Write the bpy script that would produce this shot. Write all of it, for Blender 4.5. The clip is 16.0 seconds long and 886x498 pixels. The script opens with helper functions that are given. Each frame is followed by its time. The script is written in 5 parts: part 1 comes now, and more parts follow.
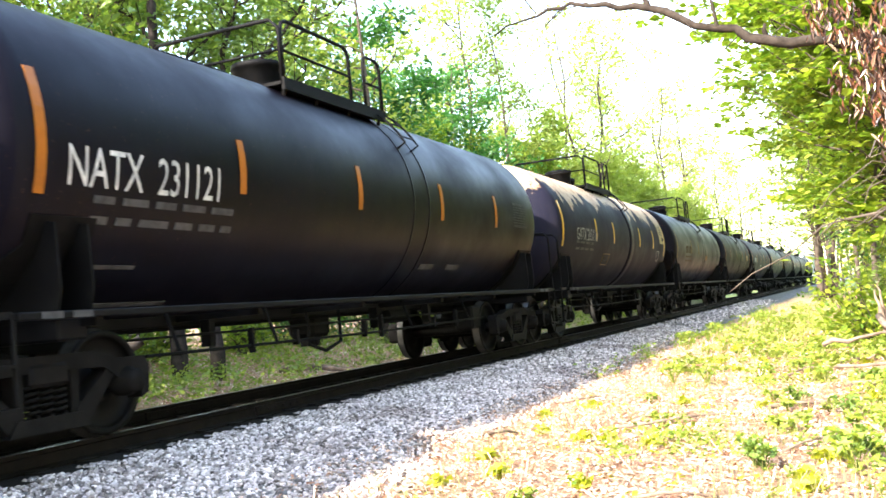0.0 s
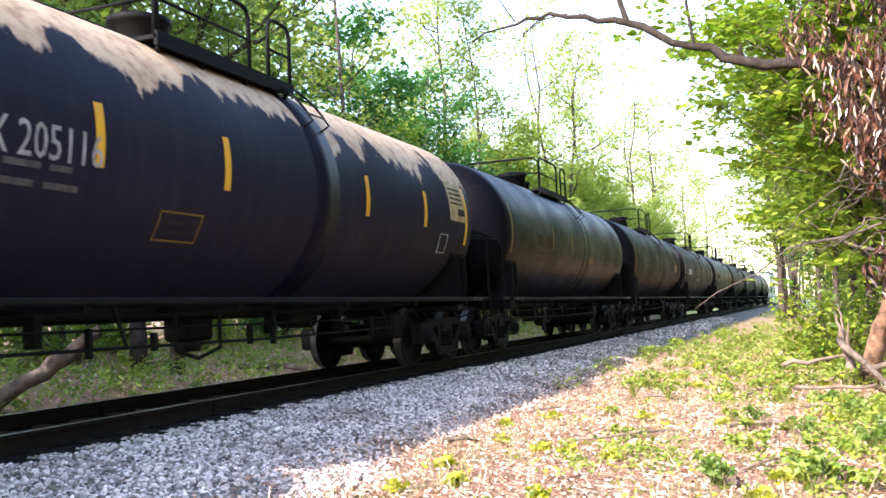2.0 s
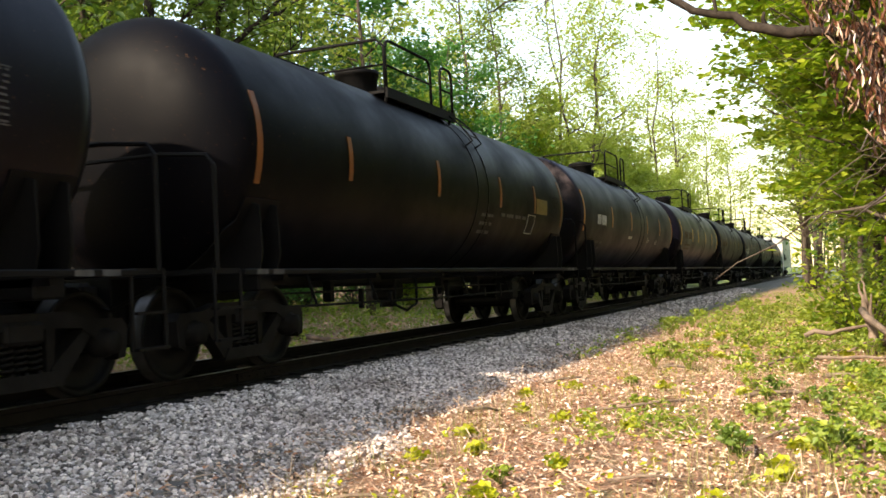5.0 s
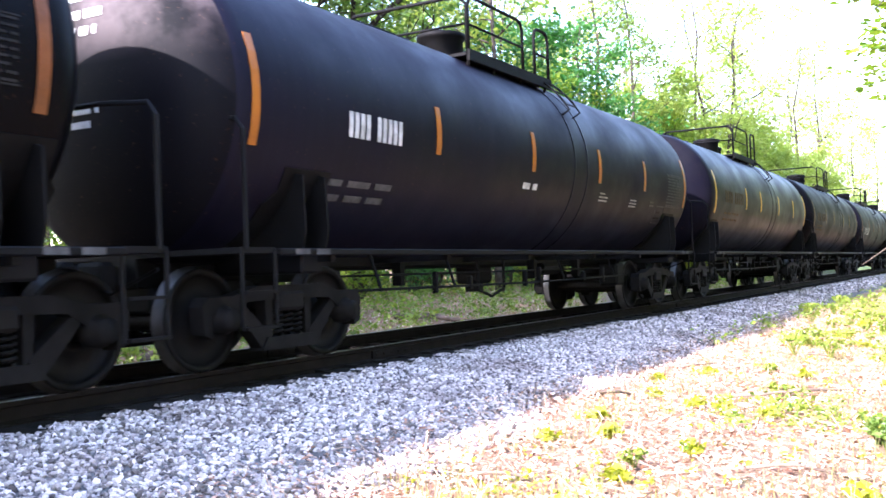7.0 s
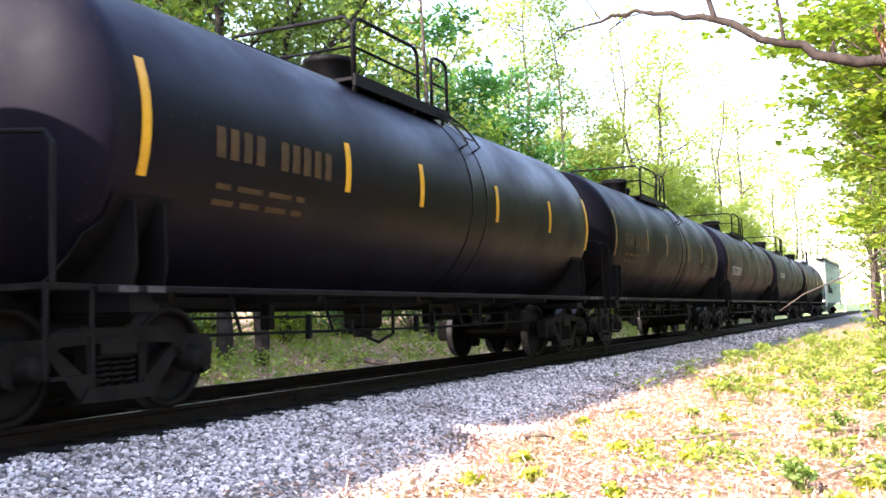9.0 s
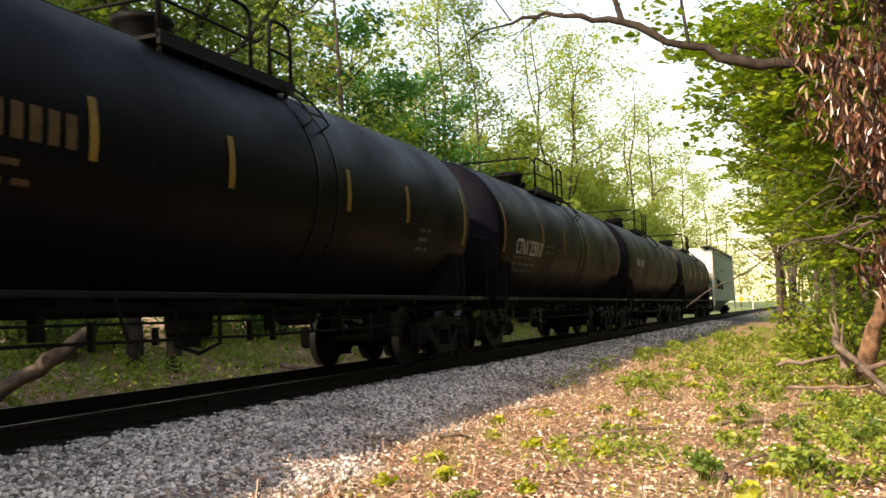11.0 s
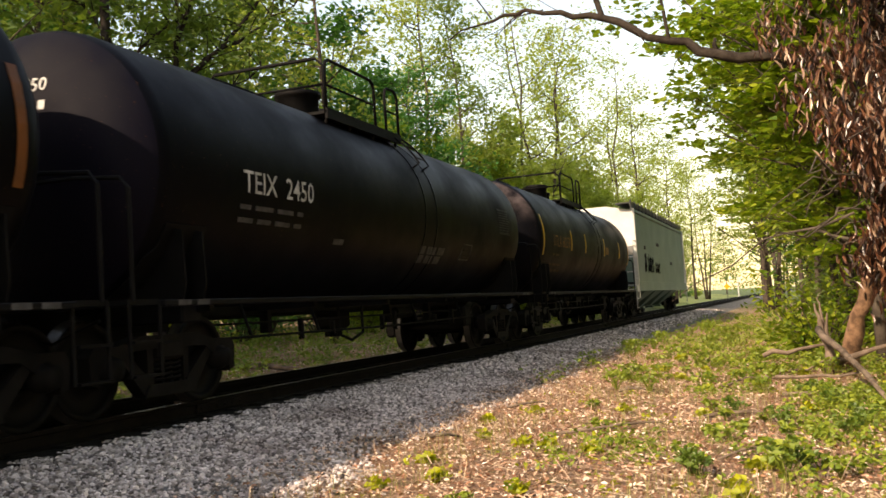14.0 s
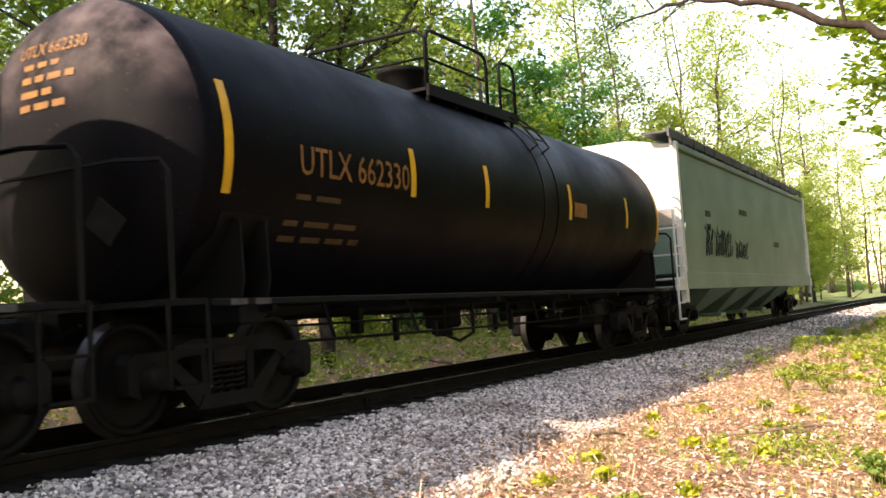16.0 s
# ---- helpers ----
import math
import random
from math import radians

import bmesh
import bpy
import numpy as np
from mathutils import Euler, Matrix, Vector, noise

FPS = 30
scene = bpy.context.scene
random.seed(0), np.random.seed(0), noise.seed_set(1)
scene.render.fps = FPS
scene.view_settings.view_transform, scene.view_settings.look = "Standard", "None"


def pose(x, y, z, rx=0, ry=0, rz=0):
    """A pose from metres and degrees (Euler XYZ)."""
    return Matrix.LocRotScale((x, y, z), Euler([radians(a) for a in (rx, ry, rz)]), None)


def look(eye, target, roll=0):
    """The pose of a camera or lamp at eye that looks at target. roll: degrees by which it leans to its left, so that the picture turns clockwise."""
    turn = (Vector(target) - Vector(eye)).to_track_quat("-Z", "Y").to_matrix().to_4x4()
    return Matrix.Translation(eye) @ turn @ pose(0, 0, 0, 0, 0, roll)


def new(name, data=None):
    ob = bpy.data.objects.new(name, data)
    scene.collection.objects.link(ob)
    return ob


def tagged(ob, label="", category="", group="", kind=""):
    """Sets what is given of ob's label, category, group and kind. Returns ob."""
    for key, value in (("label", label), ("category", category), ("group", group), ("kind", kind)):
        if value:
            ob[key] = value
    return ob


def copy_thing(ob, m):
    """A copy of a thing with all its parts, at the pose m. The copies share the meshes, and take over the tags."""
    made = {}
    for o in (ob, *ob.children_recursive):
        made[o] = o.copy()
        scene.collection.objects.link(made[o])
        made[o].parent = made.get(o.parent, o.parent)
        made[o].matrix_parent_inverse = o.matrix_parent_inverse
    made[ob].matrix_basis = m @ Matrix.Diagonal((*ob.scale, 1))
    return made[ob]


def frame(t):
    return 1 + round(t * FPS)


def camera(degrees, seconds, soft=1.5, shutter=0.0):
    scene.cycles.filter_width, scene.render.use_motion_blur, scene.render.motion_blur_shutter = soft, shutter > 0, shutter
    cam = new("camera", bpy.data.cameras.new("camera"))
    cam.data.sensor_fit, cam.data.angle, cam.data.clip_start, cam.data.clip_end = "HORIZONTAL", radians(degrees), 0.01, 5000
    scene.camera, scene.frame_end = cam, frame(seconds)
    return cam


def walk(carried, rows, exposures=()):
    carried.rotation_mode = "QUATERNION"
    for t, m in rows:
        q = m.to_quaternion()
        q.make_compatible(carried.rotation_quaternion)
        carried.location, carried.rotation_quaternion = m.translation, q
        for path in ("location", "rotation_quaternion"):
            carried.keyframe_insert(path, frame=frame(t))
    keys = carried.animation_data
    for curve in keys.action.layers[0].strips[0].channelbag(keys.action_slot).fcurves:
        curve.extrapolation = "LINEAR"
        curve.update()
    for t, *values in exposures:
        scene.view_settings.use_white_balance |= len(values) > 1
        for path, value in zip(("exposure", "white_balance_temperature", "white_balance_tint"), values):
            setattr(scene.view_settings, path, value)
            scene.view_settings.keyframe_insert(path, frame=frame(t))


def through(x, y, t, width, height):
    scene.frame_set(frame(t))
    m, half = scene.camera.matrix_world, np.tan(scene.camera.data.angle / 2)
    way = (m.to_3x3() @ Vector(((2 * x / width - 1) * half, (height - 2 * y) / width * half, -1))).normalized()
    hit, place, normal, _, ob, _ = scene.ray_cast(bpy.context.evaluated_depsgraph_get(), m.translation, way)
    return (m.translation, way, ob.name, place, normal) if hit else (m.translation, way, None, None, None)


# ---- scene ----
cam = camera(49.56, 16.0, soft=1.6, shutter=0.12)
PATH = [
    (0.0, pose(-0.014, -0.021, 0.791, 93.775, 5.285, 23.009)),
    (0.5, pose(-0.005, 0.009, 0.781, 93.395, 3.968, 22.058)),
    (1.0, pose(0.013, 0.000, 0.807, 92.815, 4.695, 22.518)),
    (1.5, pose(-0.032, 0.030, 0.794, 94.285, 2.567, 21.629)),
    (2.0, pose(-0.037, 0.024, 0.800, 93.869, 2.708, 20.898)),
    (2.5, pose(-0.039, 0.055, 0.809, 93.885, 2.869, 21.293)),
    (3.0, pose(-0.009, 0.014, 0.808, 92.696, 2.938, 20.636)),
    (3.5, pose(-0.001, 0.013, 0.789, 91.999, 2.453, 20.572)),
    (3.7, pose(-0.012, -0.022, 0.795, 92.024, 2.477, 21.029)),
    (5.8, pose(-0.003, 0.005, 0.798, 92.161, 3.515, 23.861)),
    (6.0, pose(-0.029, -0.020, 0.801, 90.144, 2.924, 26.672)),
    (6.5, pose(-0.029, -0.064, 0.786, 91.723, 2.470, 30.205)),
    (7.0, pose(-0.027, -0.069, 0.795, 91.442, 2.071, 29.826)),
    (7.5, pose(-0.036, -0.049, 0.772, 92.258, 2.259, 28.894)),
    (8.0, pose(-0.038, -0.028, 0.780, 92.718, 1.929, 27.077)),
    (8.5, pose(-0.020, -0.023, 0.775, 93.713, 1.502, 26.233)),
    (11.0, pose(0.031, 0.044, 0.735, 94.042, 2.401, 20.892)),
    (11.5, pose(0.049, 0.040, 0.767, 93.835, 2.692, 18.491)),
    (12.0, pose(0.049, 0.043, 0.767, 93.686, 2.554, 17.745)),
    (12.5, pose(0.025, 0.047, 0.748, 93.336, 3.109, 18.841)),
    (13.0, pose(0.040, 0.030, 0.780, 93.400, 3.350, 19.199)),
    (13.5, pose(0.038, 0.040, 0.804, 93.951, 3.664, 19.089)),
    (14.0, pose(0.046, 0.009, 0.794, 93.659, 3.820, 20.153)),
    (14.5, pose(0.033, 0.003, 0.784, 93.760, 4.515, 22.276)),
    (15.0, pose(0.015, -0.018, 0.783, 93.678, 4.623, 25.190)),
    (15.5, pose(-0.012, -0.030, 0.802, 94.037, 4.335, 27.697)),
    (16.0, pose(-0.012, -0.061, 0.837, 93.806, 3.473, 29.371)),
]
EXPOSURES = [
    (0.0, 3.08, 6700, 13), (0.5, 2.80, 5650, 25), (1.0, 2.84, 5500, 28), (1.5, 2.84, 5600, 26), (2.0, 2.44, 6200, 22),
    (2.5, 2.14, 7500, 16), (3.0, 1.87, 7850, 14), (3.5, 1.70, 7950, 13), (6.0, 1.81, 7850, 14), (6.5, 2.44, 6200, 25),
    (7.0, 3.18, 5750, 26), (7.5, 3.22, 5700, 26), (8.0, 3.12, 5800, 27), (8.5, 3.07, 6000, 28), (11.0, 1.44, 8500, 18),
    (12.0, 1.20, 8700, 18), (12.5, 1.14, 8700, 18), (14.5, 1.26, 9000, 19), (15.5, 1.73, 8600, 20), (16.0, 2.02, 8100, 21),
]
walk(cam, PATH, EXPOSURES)

# ---- sky and sun: high, behind the camera and beyond the track ----
SUN_EL, SUN_AZ = 36.0, 205.0   # azimuth clockwise from +Y
world = bpy.data.worlds.new("world")
scene.world = world
world.use_nodes = True
wn = world.node_tree.nodes
sky = wn.new("ShaderNodeTexSky")
sky.sky_type = "NISHITA"
sky.sun_disc = False
sky.sun_elevation, sky.sun_rotation = radians(SUN_EL), radians(SUN_AZ)
sky.air_density, sky.dust_density, sky.ozone_density = 1.3, 0.9, 0.4
world.node_tree.links.new(sky.outputs[0], wn["Background"].inputs[0])
wn["Background"].inputs[1].default_value = 0.15
sun_data = bpy.data.lights.new("sun", "SUN")
sun_data.energy, sun_data.angle, sun_data.color = 3.2, radians(0.6), (1.0, 0.93, 0.82)
sun = new("sun", sun_data)
sd = Vector((math.sin(radians(SUN_AZ)) * math.cos(radians(SUN_EL)), math.cos(radians(SUN_AZ)) * math.cos(radians(SUN_EL)), math.sin(radians(SUN_EL))))
sun.matrix_world = look(sd * 60, (0, 0, 0))


# ---- materials ----
def material(name):
    m = bpy.data.materials.new(name)
    m.use_nodes = True
    nt = m.node_tree
    return m, nt, nt.nodes["Principled BSDF"]


def noise_tex(nt, scale, detail=4.0, rough=0.55, coord="Object", stretch=None):
    co = nt.nodes.new("ShaderNodeTexCoord")
    src = co.outputs[coord]
    if stretch:
        mp = nt.nodes.new("ShaderNodeMapping")
        mp.inputs["Scale"].default_value = stretch
        nt.links.new(src, mp.inputs["Vector"])
        src = mp.outputs[0]
    n = nt.nodes.new("ShaderNodeTexNoise")
    n.inputs["Scale"].default_value, n.inputs["Detail"].default_value, n.inputs["Roughness"].default_value = scale, detail, rough
    nt.links.new(src, n.inputs["Vector"])
    return n.outputs["Fac"]


def ramp(nt, src, stops):
    r = nt.nodes.new("ShaderNodeValToRGB")
    while len(r.color_ramp.elements) < len(stops):
        r.color_ramp.elements.new(0.5)
    for e, (p, c) in zip(r.color_ramp.elements, stops):
        e.position, e.color = p, (*c, 1) if len(c) == 3 else c
    nt.links.new(src, r.inputs[0])
    return r.outputs[0]


def mix(nt, fac, a, b, blend="MIX"):
    m = nt.nodes.new("ShaderNodeMix")
    m.data_type, m.blend_type = "RGBA", blend
    for sock, v in ((m.inputs[0], fac), (m.inputs[6], a), (m.inputs[7], b)):
        if isinstance(v, (int, float)):
            sock.default_value = v
        elif isinstance(v, tuple):
            sock.default_value = (*v, 1)
        else:
            nt.links.new(v, sock)
    return m.outputs[2]


def bump(nt, p, src, strength, dist=0.02):
    b = nt.nodes.new("ShaderNodeBump")
    b.inputs["Strength"].default_value, b.inputs["Distance"].default_value = strength, dist
    nt.links.new(src, b.inputs["Height"])
    nt.links.new(b.outputs[0], p.inputs["Normal"])


def simple(name, a, b, scale=3.0, rough=0.7, metal=0.0, bumps=0.2, fine=40.0):
    """Two tones mixed by coarse and fine noise, with a fine relief."""
    m, nt, p = material(name)
    big, small = noise_tex(nt, scale), noise_tex(nt, fine, 6)
    col = mix(nt, ramp(nt, big, [(0.35, (0, 0, 0)), (0.65, (1, 1, 1))]), a, b)
    col = mix(nt, 0.5, col, ramp(nt, small, [(0.2, (0.55, 0.55, 0.55)), (0.8, (1.25, 1.25, 1.25))]), "MULTIPLY")
    nt.links.new(col, p.inputs["Base Color"])
    p.inputs["Roughness"].default_value, p.inputs["Metallic"].default_value = rough, metal
    p.inputs["Specular IOR Level"].default_value = 0.1 if max(a) < 0.03 else 0.25
    bump(nt, p, small, bumps, 0.01)
    return m


def tank_paint(name, base, dust, gloss=0.38, streak=0.5, spill=False, sun_top=None, ior=1.16):
    """Weathered tank enamel: road dust in drips down the side, rust specks, and for one car a pale residue running from the top."""
    m, nt, p = material(name)
    co = nt.nodes.new("ShaderNodeTexCoord")
    sep = nt.nodes.new("ShaderNodeSeparateXYZ")
    nt.links.new(co.outputs["Object"], sep.inputs[0])
    drips = noise_tex(nt, 2.2, 5, 0.6, stretch=(0.5, 3.0, 0.22))
    cloud = noise_tex(nt, 0.9, 5, 0.6)
    fine = noise_tex(nt, 30.0, 5)
    col = mix(nt, ramp(nt, drips, [(0.45, (0, 0, 0)), (0.8, (streak, streak, streak))]), base, dust)
    col = mix(nt, ramp(nt, cloud, [(0.45, (0, 0, 0)), (0.75, (0.45, 0.45, 0.45))]), col, dust)
    col = mix(nt, ramp(nt, fine, [(0.66, (0, 0, 0)), (0.72, (0.5, 0.5, 0.5))]), col, (0.09, 0.045, 0.025))
    if spill:
        edge = nt.nodes.new("ShaderNodeMath")
        edge.operation = "MULTIPLY_ADD"
        teeth = noise_tex(nt, 1.3, 6, 0.62, stretch=(0.5, 0.85, 0.4))
        nt.links.new(teeth, edge.inputs[0])
        edge.inputs[1].default_value = 2.8
        nt.links.new(sep.outputs[2], edge.inputs[2])
        rng = nt.nodes.new("ShaderNodeMapRange")
        rng.inputs[1].default_value, rng.inputs[2].default_value = 4.40, 4.50
        nt.links.new(edge.outputs[0], rng.inputs[0])
        blotch = ramp(nt, noise_tex(nt, 6.0, 6), [(0.3, (0.26, 0.16, 0.095)), (0.55, (0.46, 0.34, 0.22))])
        col = mix(nt, rng.outputs[0], col, blotch)
    # sunlight painted as paler patches, only over the upper half
    if sun_top:
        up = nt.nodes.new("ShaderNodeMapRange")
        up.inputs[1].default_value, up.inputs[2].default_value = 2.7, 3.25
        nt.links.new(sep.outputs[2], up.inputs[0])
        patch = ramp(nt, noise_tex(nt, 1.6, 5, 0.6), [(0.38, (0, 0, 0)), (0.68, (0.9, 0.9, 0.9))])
        col = mix(nt, mix(nt, 1.0, patch, up.outputs[0], "MULTIPLY"), col, sun_top)
    nt.links.new(col, p.inputs["Base Color"])
    p.inputs["IOR"].default_value = ior
    rr = ramp(nt, cloud, [(0.3, (gloss, gloss, gloss)), (0.75, (gloss + 0.25,) * 3)])
    nt.links.new(rr, p.inputs["Roughness"])
    bump(nt, p, cloud, 0.12, 0.02)
    return m


def leaf_material(name, a, b, gloss=0.45, through=0.35, tones=None):
    m, nt, p = material(name)
    geo = nt.nodes.new("ShaderNodeNewGeometry")
    col = ramp(nt, geo.outputs["Random Per Island"], tones) if tones else mix(nt, geo.outputs["Random Per Island"], a, b)
    nt.links.new(col, p.inputs["Base Color"])
    p.inputs["Roughness"].default_value = gloss
    tr = nt.nodes.new("ShaderNodeBsdfTranslucent")
    tcol = mix(nt, 0.5, col, (min(1, a[0] * 2.2), min(1, a[1] * 2.0), a[2] * 0.5))
    nt.links.new(tcol, tr.inputs[0])
    ms = nt.nodes.new("ShaderNodeMixShader")
    ms.inputs[0].default_value = through
    nt.links.new(p.outputs[0], ms.inputs[1])
    nt.links.new(tr.outputs[0], ms.inputs[2])
    nt.links.new(ms.outputs[0], nt.nodes["Material Output"].inputs[0])
    return m


M_BLACK = tank_paint("black_enamel", (0.0019, 0.0015, 0.0042), (0.0058, 0.0047, 0.0090), 0.33, ior=1.205)
M_JET = tank_paint("jet_black_enamel", (0.0010, 0.0010, 0.0020), (0.0028, 0.0027, 0.0040), 0.38, 0.3, ior=1.14)
M_BLUEBLACK = tank_paint("blue_black_enamel", (0.0032, 0.0028, 0.0084), (0.0092, 0.0080, 0.0160), 0.40, ior=1.19)
M_SPILL = tank_paint("spilled_enamel", (0.011, 0.011, 0.021), (0.026, 0.024, 0.033), 0.5, spill=True)
# thin dust low down, a painted sun patch on the upper head
M_HEAD = tank_paint("dusty_head_sun_top", (0.0022, 0.0022, 0.0036), (0.006, 0.0055, 0.0075), 0.5, 0.2, sun_top=(0.11, 0.088, 0.09))
M_HEADDIM = tank_paint("lightly_dusted_head", (0.0028, 0.0024, 0.0064), (0.0070, 0.0060, 0.0110), 0.5, 0.2, sun_top=(0.008, 0.0075, 0.0095))
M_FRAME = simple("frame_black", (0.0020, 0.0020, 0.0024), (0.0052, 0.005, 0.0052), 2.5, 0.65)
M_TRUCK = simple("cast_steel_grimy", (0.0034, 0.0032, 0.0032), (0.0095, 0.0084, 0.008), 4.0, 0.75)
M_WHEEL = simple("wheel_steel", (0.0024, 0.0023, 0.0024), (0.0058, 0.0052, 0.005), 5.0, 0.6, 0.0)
M_TREAD = simple("worn_bright_steel", (0.10, 0.098, 0.096), (0.06, 0.056, 0.052), 5.0, 0.42, 0.7, 0.05)
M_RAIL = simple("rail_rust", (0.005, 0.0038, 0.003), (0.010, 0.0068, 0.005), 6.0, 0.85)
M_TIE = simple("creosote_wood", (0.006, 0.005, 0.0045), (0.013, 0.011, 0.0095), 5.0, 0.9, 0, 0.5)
M_ORANGE = simple("reflective_orange", (0.36, 0.115, 0.01), (0.27, 0.09, 0.012), 5.0, 0.35)
M_YELLOW = simple("reflective_yellow", (0.62, 0.34, 0.02), (0.5, 0.27, 0.02), 5.0, 0.35)
M_DIMORANGE = simple("dulled_orange", (0.17, 0.055, 0.012), (0.11, 0.04, 0.012), 5.0, 0.5)
M_DIMYELLOW = simple("dulled_yellow", (0.16, 0.10, 0.015), (0.10, 0.065, 0.012), 5.0, 0.5)
M_WHITE = simple("stencil_white", (0.62, 0.62, 0.60), (0.36, 0.36, 0.35), 8.0, 0.6)
M_CREAM = simple("stained_cream_panel", (0.42, 0.36, 0.20), (0.22, 0.17, 0.08), 3.0, 0.6)
M_GREYDARK = simple("weathered_grey_panel", (0.022, 0.022, 0.023), (0.012, 0.012, 0.012), 5.0, 0.7)
M_GREYP = simple("faded_stencil", (0.075, 0.075, 0.078), (0.035, 0.035, 0.036), 8.0, 0.7)
M_PALEP = simple("worn_white_stencil", (0.34, 0.34, 0.34), (0.2, 0.2, 0.2), 8.0, 0.65)
M_GOLD = simple("stencil_gold", (0.24, 0.105, 0.02), (0.15, 0.07, 0.018), 8.0, 0.6)
M_DIMGOLD = simple("worn_gold_stencil", (0.06, 0.036, 0.010), (0.035, 0.022, 0.008), 8.0, 0.7)
M_REDP = simple("stencil_red", (0.55, 0.05, 0.03), (0.4, 0.04, 0.03), 8.0, 0.6)
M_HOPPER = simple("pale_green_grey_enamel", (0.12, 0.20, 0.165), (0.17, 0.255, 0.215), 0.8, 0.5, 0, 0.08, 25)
# lighter than the side enamel; for both ends and their posts
M_HOPEND = simple("white_enamel", (0.52, 0.53, 0.52), (0.66, 0.66, 0.64), 1.2, 0.6, 0, 0.08, 25)
M_GALV = simple("galvanised_grating", (0.05, 0.05, 0.05), (0.09, 0.09, 0.088), 3.0, 0.6, 0.4)


# ---- mesh helpers ----
def mesh_of(name, bm, mat, smooth=False):
    me = bpy.data.meshes.new(name)
    bm.normal_update()
    bm.to_mesh(me)
    bm.free()
    for m in (mat if isinstance(mat, (list, tuple)) else [mat]):
        me.materials.append(m)
    if smooth:
        me.polygons.foreach_set("use_smooth", [True] * len(me.polygons))
    return me


def part(name, data, parent, label="", m=None):
    ob = new(name, data)
    ob.parent = parent
    if m is not None:
        ob.matrix_basis = m
    return tagged(ob, label) if label else ob


MESHES = {}


def shared(key, make):
    """The mesh built once under this key."""
    if key not in MESHES:
        MESHES[key] = make()
    return MESHES[key]


def box(bm, x0, x1, y0, y1, z0, z1, bev=0.0, mat=0):
    vs = [bm.verts.new((x, y, z)) for x in (x0, x1) for y in (y0, y1) for z in (z0, z1)]
    fs = [bm.faces.new([vs[i] for i in f]) for f in ((0, 1, 3, 2), (4, 6, 7, 5), (0, 4, 5, 1), (2, 3, 7, 6), (0, 2, 6, 4), (1, 5, 7, 3))]
    for f in fs:
        f.material_index = mat
    if bev > 0:
        es = {e for f in fs for e in f.edges}
        bmesh.ops.bevel(bm, geom=list(es), offset=bev, segments=1, affect="EDGES")
    return vs


def tube(bm, pts, r, n=8, caps=True, taper=None):
    """A round bar along the points."""
    pts = [Vector(p) for p in pts]
    rings, a = [], None
    for i, p in enumerate(pts):
        d = (pts[min(i + 1, len(pts) - 1)] - pts[max(i - 1, 0)]).normalized()
        a = d.orthogonal() if a is None else a - d * a.dot(d)
        a = a.normalized() if a.length > 1e-4 else d.orthogonal().normalized()
        b = d.cross(a)
        rr = r if taper is None else r * taper[i]
        rings.append([bm.verts.new(p + (a * math.cos(2 * math.pi * k / n) + b * math.sin(2 * math.pi * k / n)) * rr) for k in range(n)])
    for q, w in zip(rings, rings[1:]):
        for k in range(n):
            bm.faces.new((q[k], q[(k + 1) % n], w[(k + 1) % n], w[k]))
    if caps:
        bm.faces.new(rings[0][::-1])
        bm.faces.new(rings[-1])
    return rings


def revolve_y(bm, profile, n=48, x=0.0, z=0.0):
    """Profile of (y, radius) turned about the y axis."""
    rings = []
    for y, r in profile:
        rings.append([bm.verts.new((x + r * math.sin(2 * math.pi * k / n), y, z + r * math.cos(2 * math.pi * k / n))) for k in range(n)] if r > 1e-4 else [bm.verts.new((x, y, z))])
    for q, w in zip(rings, rings[1:]):
        for k in range(n):
            a, b = q[k % len(q)], q[(k + 1) % len(q)]
            c, d = w[(k + 1) % len(w)], w[k % len(w)]
            f = [v for i, v in enumerate((a, b, c, d)) if v not in (a, b, c, d)[:i]]
            if len(f) > 2:
                bm.faces.new(f)


def extrude_x(bm, outline, x0, x1):
    """A plate with an outline of (y, z) between x0 and x1."""
    a = [bm.verts.new((x0, y, z)) for y, z in outline]
    b = [bm.verts.new((x1, y, z)) for y, z in outline]
    bm.faces.new(a)
    bm.faces.new(b[::-1])
    n = len(a)
    for i in range(n):
        bm.faces.new((a[i], b[i], b[(i + 1) % n], a[(i + 1) % n]))


# ---- the track: rail tops at z = 0 ----
XC = -6.868          # track centre
WHEEL_R = 0.457
BEND, BEND_Y = 0.000112, 36.7


def track_x(y):
    return XC + 0.5 * BEND * max(0.0, y - BEND_Y) ** 2


SPEED = 8.05


# ---- tank cars: origin at the middle of the car on the rail plane, -y leads ----
TR = 1.46            # tank radius
TZ = 2.40            # tank axis height
TRUCK = 5.72         # truck centre from the middle


HEAD = 0.58


def tank_profile(half, r=TR, grow=0.0):
    pts = []
    head = HEAD
    for i in range(13):
        a = math.pi / 2 * i / 12
        pts.append((-half - head * math.cos(a) - grow, max(0.0, (r + grow) * math.sin(a) ** 0.8)))
    out = [(y, rr) for y, rr in pts]
    n = 14
    for i in range(1, n):
        out.append((-half + 2 * half * i / n, r + grow))
    return out + [(-y, rr) for y, rr in pts[::-1]]


def tank_shell(half):
    bm = bmesh.new()
    revolve_y(bm, tank_profile(half), 56, 0, TZ)
    for f in bm.faces:
        c = f.calc_center_median()
        f.material_index = 1 if abs(c.y) > half + 0.12 else 0
    return bm


